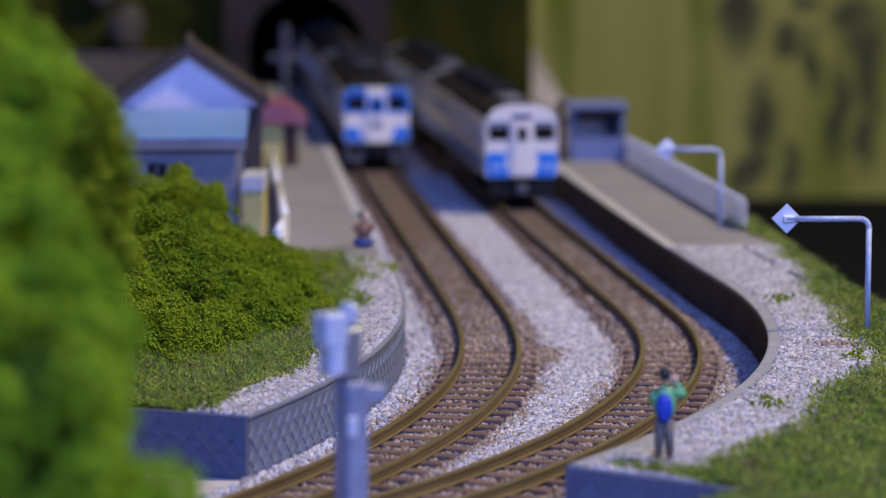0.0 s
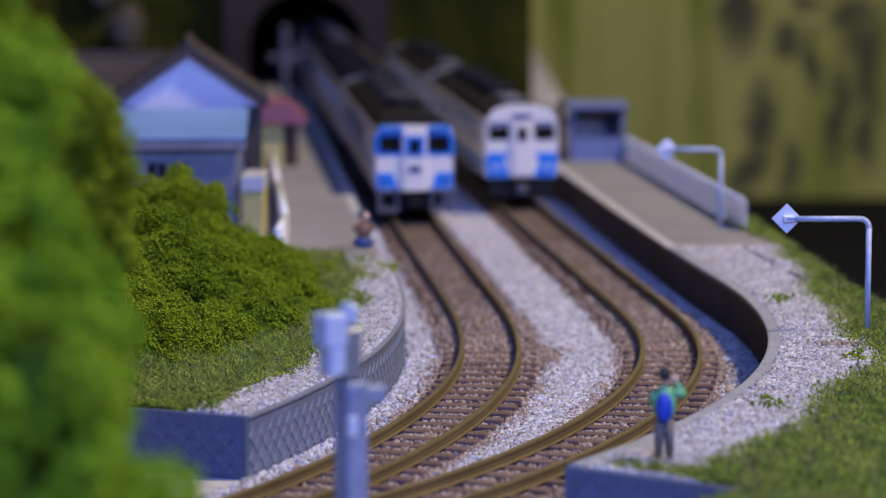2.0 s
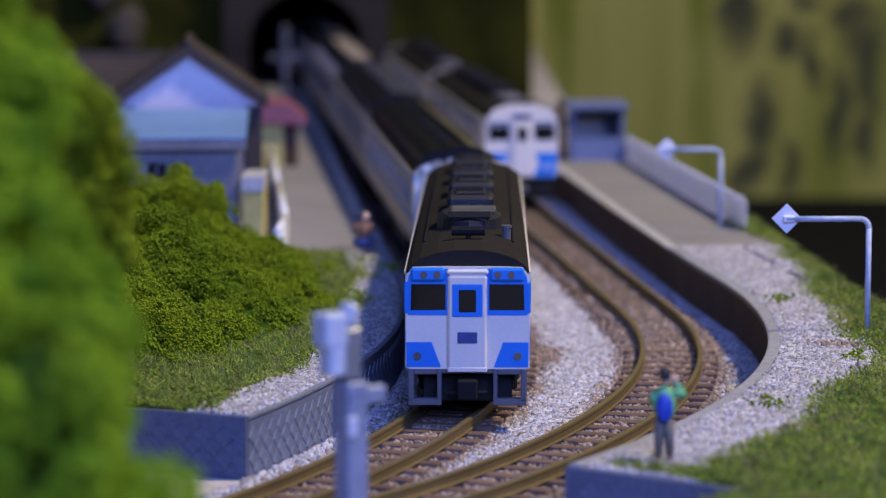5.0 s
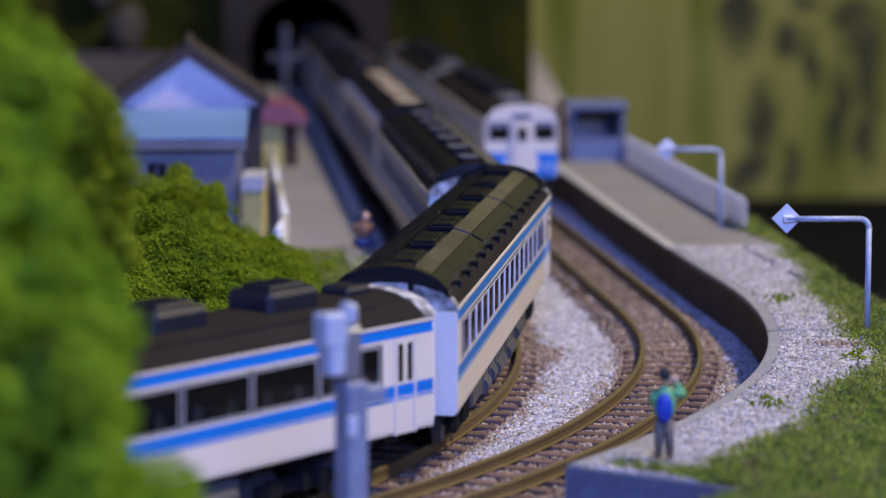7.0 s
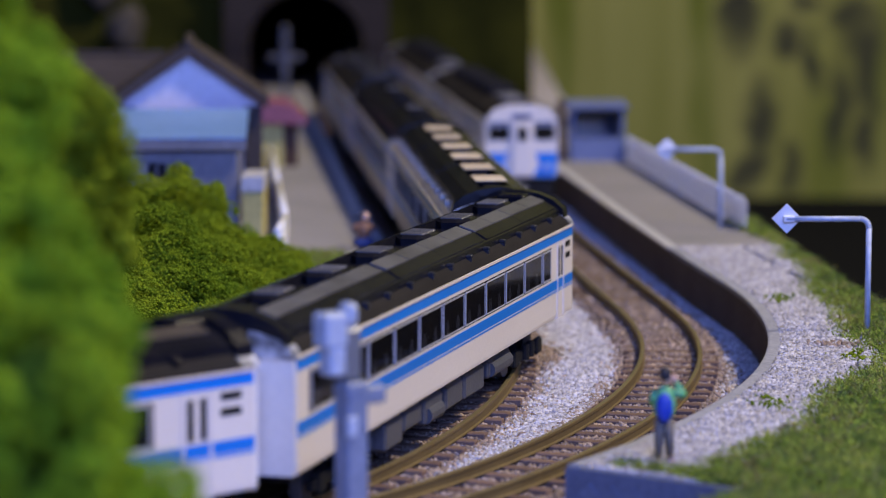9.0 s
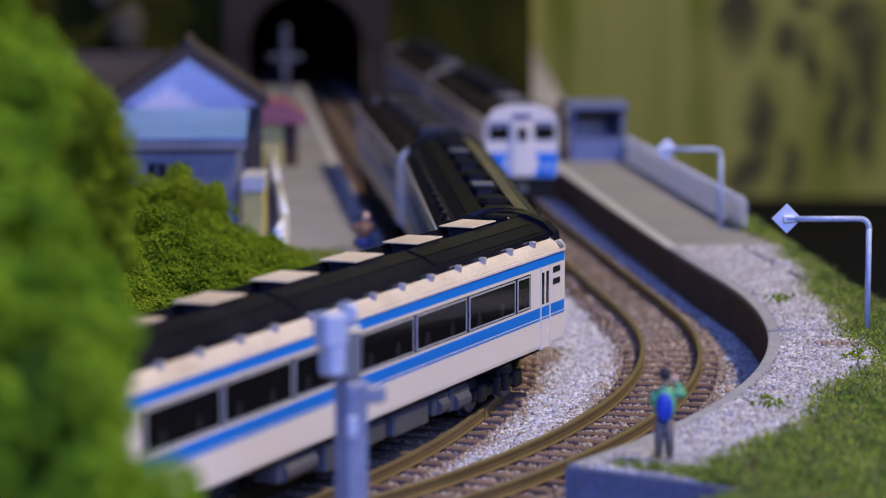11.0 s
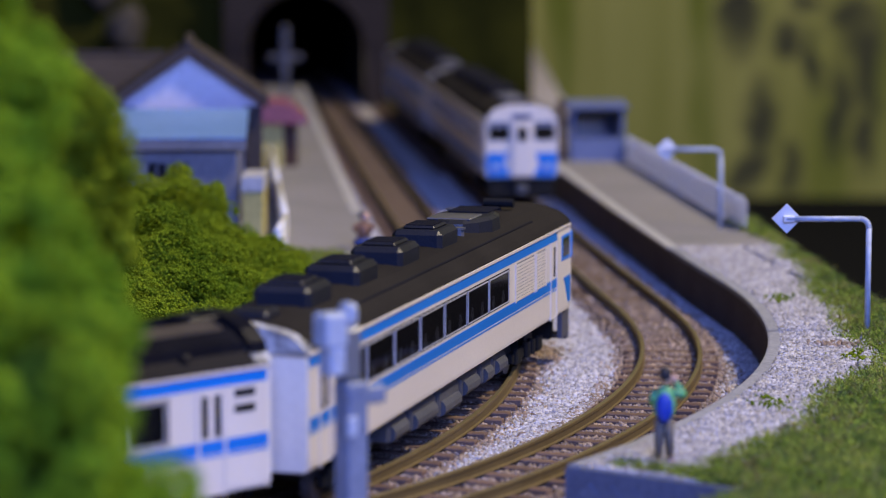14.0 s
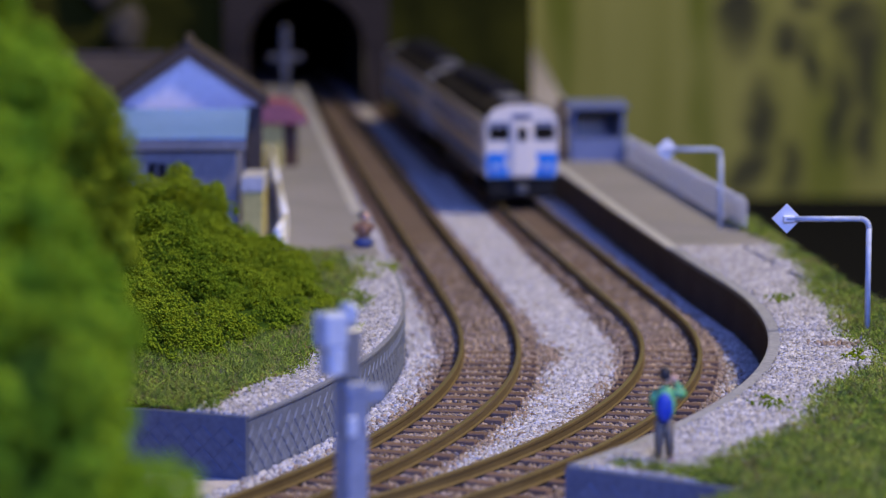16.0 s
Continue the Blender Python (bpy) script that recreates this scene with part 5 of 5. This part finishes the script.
def cab_car():
    car = thing("railcar", "cream cab railcar with blue stripes and dark boxed roof", "railcar", group="train on the track")
    h = LENGTH / 2
    add_shell(car, -h, h - 1.2)
    add_stripes(car, -h, h - 10.5)
    add_end_wall(car, -h, -1)
    add_coupler(car, -h, -1)
    add_bogies(car)
    add_underframe(car, 9)
    cab_front_gangway(car, h - 1.2)
    master = {}
    for side in (-1, 1):
        y0, y1, n = -58.0, 26.4, 7
        step = (y1 - y0) / n
        part("dark_window_band", prism([(side * 9.4, 13.4), (side * 9.52, 13.4), (side * 9.52, 18.6), (side * 9.4, 18.6)], y0 - 0.3, y1 + 0.3), M_BLACK, car)
        for i in range(n):
            add_window(car, side, y0 + (i + 0.5) * step, step - 0.7, 13.6, 18.4, master)
        add_side_door(car, side, -62.8, 4.2)
        for a, b in ((30.5, 42.5), (43.6, 50.0)):
            part("louvre_backing", box(min(side * 9.4, side * 9.51), max(side * 9.4, side * 9.51), a, b, 12.8, 18.7), M_SKIRT, car)
            g = bmesh.new()
            for k in range(11):
                box(min(side * 9.45, side * 9.62), max(side * 9.45, side * 9.62), a, b, 12.9 + k * 0.52, 13.3 + k * 0.52, bm=g)
            for yy in (a, b):
                box(min(side * 9.45, side * 9.68), max(side * 9.45, side * 9.68), yy - 0.15, yy + 0.15, 12.7, 18.7, bm=g)
            part("louvre", g, M_CREAM, car, "pale grey louvre grille")
        add_side_door(car, side, 55.5, 4.4, (0.1 * side,))
        part("cab_window", box(min(side * 9.4, side * 9.6), max(side * 9.4, side * 9.6), 61.0, 66.6, 15.2, 19.4, 0.1), M_BLUE, car, "blue framed cab window")
        part("cab_pane", box(min(side * 9.4, side * 9.66), max(side * 9.4, side * 9.66), 61.7, 66.0, 15.9, 18.9), M_GLASS, car)
        p = bmesh.new()
        vs = [p.verts.new((side * 9.54, y, z)) for y, z in ((62.5, 12.4), (67.3, 12.4), (67.3, 8.0), (65.6, 8.0))]
        vs2 = [p.verts.new((side * 9.40, v.co.y, v.co.z)) for v in vs]
        p.faces.new(vs), p.faces.new(vs2[::-1])
        for i in range(4):
            p.faces.new((vs[i], vs[(i + 1) % 4], vs2[(i + 1) % 4], vs2[i]))
        bmesh.ops.recalc_face_normals(p, faces=p.faces[:])
        part("corner_flash", p, M_BLUE, car, "blue corner panel")
    for i, y in enumerate((-48, -28, -8, 12)):
        b = box(-4.0, 4.0, y - 4.7, y + 4.7, 22.6, 26.3, 0.7)
        box(-2.6, 2.6, y - 3.3, y + 3.3, 26.2, 26.8, 0.3, bm=b)
        unit = part("air_conditioner", b, M_UNITBLACK, car, "dark bevelled roof unit")
        g = bmesh.new()
        for k in range(5):
            box(-2.2, 2.2, y - 2.9 + k * 1.2, y - 2.2 + k * 1.2, 26.75, 26.95, 0.08, bm=g)
        part("grille", g, M_ROOFBLACK, unit, "black slatted grille")
    # low radiator housing with its shutters, exhaust and pipes
    b = rod((0, 34, 22.8), (0, 34, 25.2), 1.0, 0.94, n=14)
    rod((0, 34, 25.2), (0, 34, 25.7), 0.94, 0.8, n=14, bm=b)
    for v in b.verts:
        v.co = Vector((v.co.x * 5.6, (v.co.y - 34) * 10.5 + 34, v.co.z))
    rad = part("radiator", b, M_UNITBLACK, car, "low dark radiator housing")
    for k in range(6):
        part("shutter_slat", box(-3.4, 3.4, 36.0 + k * 1.3, 36.7 + k * 1.3, 25.6, 25.95, 0.08), M_ROOFBLACK, rad)
    part("end_box", box(-2.6, 2.6, -64.5, -59.5, 22.8, 25.0, 0.5), M_UNITBLACK, car)
    part("exhaust_patch", box(-4.3, 3.0, 26.8, 34, 25.5, 25.85, 0.15), M_ROOFMETAL_SHEEN, rad, "worn metallic patch round the exhaust")
    for x, y in ((-3.5, 22.6), (2.6, 22.2), (-6.0, 47.0)):
        e = rod((x, y, 22.6), (x, y, 24.8), 0.75)
        rod((x, y, 24.8), (x, y, 25.1), 0.95, bm=e)
        part("exhaust", e, M_ROOFMETAL_SHEEN, car)
    for z0, x in ((22.9, 7.0), (22.9, -7.0)):
        part("roof_conduit", rod((x, -60, z0), (x, 50, z0), 0.22), M_ROOFBLACK, car)
    w = rod((0, 55, 23.6), (0, 55, 25.2), 0.4)
    rod((-2.6, 55, 25.2), (2.6, 55, 25.2), 0.7, bm=w)
    part("horn", w, M_BLACK, car)
    return car


def parked_front(car, y):
    """Rounded cream front with three panes and blue lower corners round a pale middle."""
    pr = mirrored([(8.8, 6.6), (9.3, 8.0), (9.3, 19.0), (8.9, 21.0), (7.2, 23.0), (3.5, 24.2)])
    face = part("front", prism(pr, y, y + 1.6), M_CREAM, car, "cream front wall")
    f = y + 1.6
    for s in (-1, 1):
        part("front_blue_corner", prism([(s * 2.8, 6.8), (s * 8.8, 6.8), (s * 9.15, 12.6), (s * 3.4, 12.6), (s * 4.6, 9.8)], f, f + 0.12), M_BLUE, face, "blue lower panel")
        part("windscreen", box(min(s * 3.2, s * 8.5), max(s * 3.2, s * 8.5), f, f + 0.15, 15.7, 18.9, 0.05), M_GLASS, face)
        # thin blue-grey strip above each windscreen
        part("window_visor", box(min(s * 3.2, s * 8.5), max(s * 3.2, s * 8.5), f, f + 0.35, 19.2, 20.1, 0.1), M_SHELTER, face, "blue-grey strip over the windscreen")
        part("headlight", rod((s * 6.6, f, 9.2), (s * 6.6, f + 0.5, 9.2), 0.8), M_SILVER, face)
    part("gangway_frame", box(-2.6, 2.6, f, f + 0.8, 6.8, 20.0, 0.3), M_CREAM, face)
    part("door_pane", box(-1.2, 1.2, f + 0.7, f + 0.95, 15.5, 18.8, 0.05), M_GLASS, face)
    part("destination_sign", box(-2.4, 2.4, f, f + 0.6, 20.6, 21.8, 0.1), M_NAVY, face)
    sk = box(-8.6, 8.6, f - 3, f - 0.4, 1.5, 6.6, 0.5)
    part("skirt", sk, M_BLACK, car, "dark front skirt")
    part("coupler", box(-1.4, 1.4, f - 2, f + 1.6, 2.6, 5.2, 0.3), M_UNDER, car)


def parked_car(front):
    car = thing("parked_railcar", "parked cream railcar with blue lower band and dark roof", "railcar", group="train parked at the platform")
    h = LENGTH / 2
    add_shell(car, -h, h)
    add_bogies(car)
    add_underframe(car, 5)
    if front:
        parked_front(car, h)
    else:
        add_end_wall(car, h, 1)
    add_end_wall(car, -h, -1)
    add_coupler(car, -h, -1)
    master = {}
    for side in (-1, 1):
        part("lower_band", prism([(side * 9.4, 7.2), (side * 9.56, 8.0), (side * 9.56, 10.5), (side * 9.4, 10.5)], -h, h), M_BLUE, car, "blue lower band")
        for i in range(11):
            add_window(car, side, -50 + i * 10, 7.4, 13.6, 18.4, master)
        for y in (-58, 58):
            add_side_door(car, side, y)
    for y in (-45, -22, 2, 24):
        part("air_conditioner", box(-4.2, 4.2, y - 6, y + 6, 23.2, 26.2, 0.9), M_ROOFBLACK, car)
    for y in (42, 52):
        part("roof_box", box(-3, 3, y - 3, y + 3, 23.4, 25.0, 0.5), M_SKIRT, car)
    return car


def car_pose(line, s):
    """Pose of a car whose middle is at s, carried by its two bogies."""
    x0, y0, _ = line.at(s - BOGIE)
    x1, y1, _ = line.at(s + BOGIE)
    return mpose((x0 + x1) / 2, (y0 + y1) / 2, 0.03, 0, 0, math.degrees(math.atan2(-(x1 - x0), y1 - y0)))


FRONT_T = [0.0, 1.0, 2.0, 3.0, 4.2, 6.5, 8.0, 9.0, 11.5, 12.5, 14.5, 15.3, 15.5, 16.0]
FRONT_S = [1243, 1303, 1368, 1445, 1545, 1741, 1877, 1967, 2178, 2260, 2424, 2483.5, 2499.5, 2549]


def front_place(t):
    """Place of the train's front along the track at t seconds: a smooth curve through the known places."""
    ts, ss = np.array(FRONT_T), np.array(FRONT_S, float)
    slope = np.gradient(ss, ts)
    i = int(np.clip(np.searchsorted(ts, t) - 1, 0, len(ts) - 2))
    d = ts[i + 1] - ts[i]
    u = (t - ts[i]) / d
    return float((2 * u**3 - 3 * u**2 + 1) * ss[i] + (u**3 - 2 * u**2 + u) * d * slope[i] + (3 * u**2 - 2 * u**3) * ss[i + 1] + (u**3 - u**2) * d * slope[i + 1])


SLIM = Vector((0.93, 1.0, 0.985))
lead = cab_car()
TRAIN = [lead, middle_car(1), middle_car(2), middle_car(3), middle_car(4), copy_thing(lead, Matrix.Identity(4))]
for made in TRAIN:
    made.scale = SLIM
for i, place in enumerate((TRACK_B.nearest(17.2, 668), TRACK_B.nearest(17.2, 668) - PITCH)):
    parked_car(i == 0).matrix_basis = car_pose(TRACK_B, place - LENGTH / 2) @ Matrix.Diagonal((*SLIM, 1))


def motions():
    for i, car in enumerate(TRAIN):
        rows = []
        for k in range(65):
            t = k * 0.25
            m = car_pose(TRACK_A, front_place(t) - LENGTH / 2 - i * PITCH)
            if i == len(TRAIN) - 1:
                m = m @ pose(0, 0, 0, 0, 0, 180)
            rows.append((t, m))
        walk(car, rows)


motions()
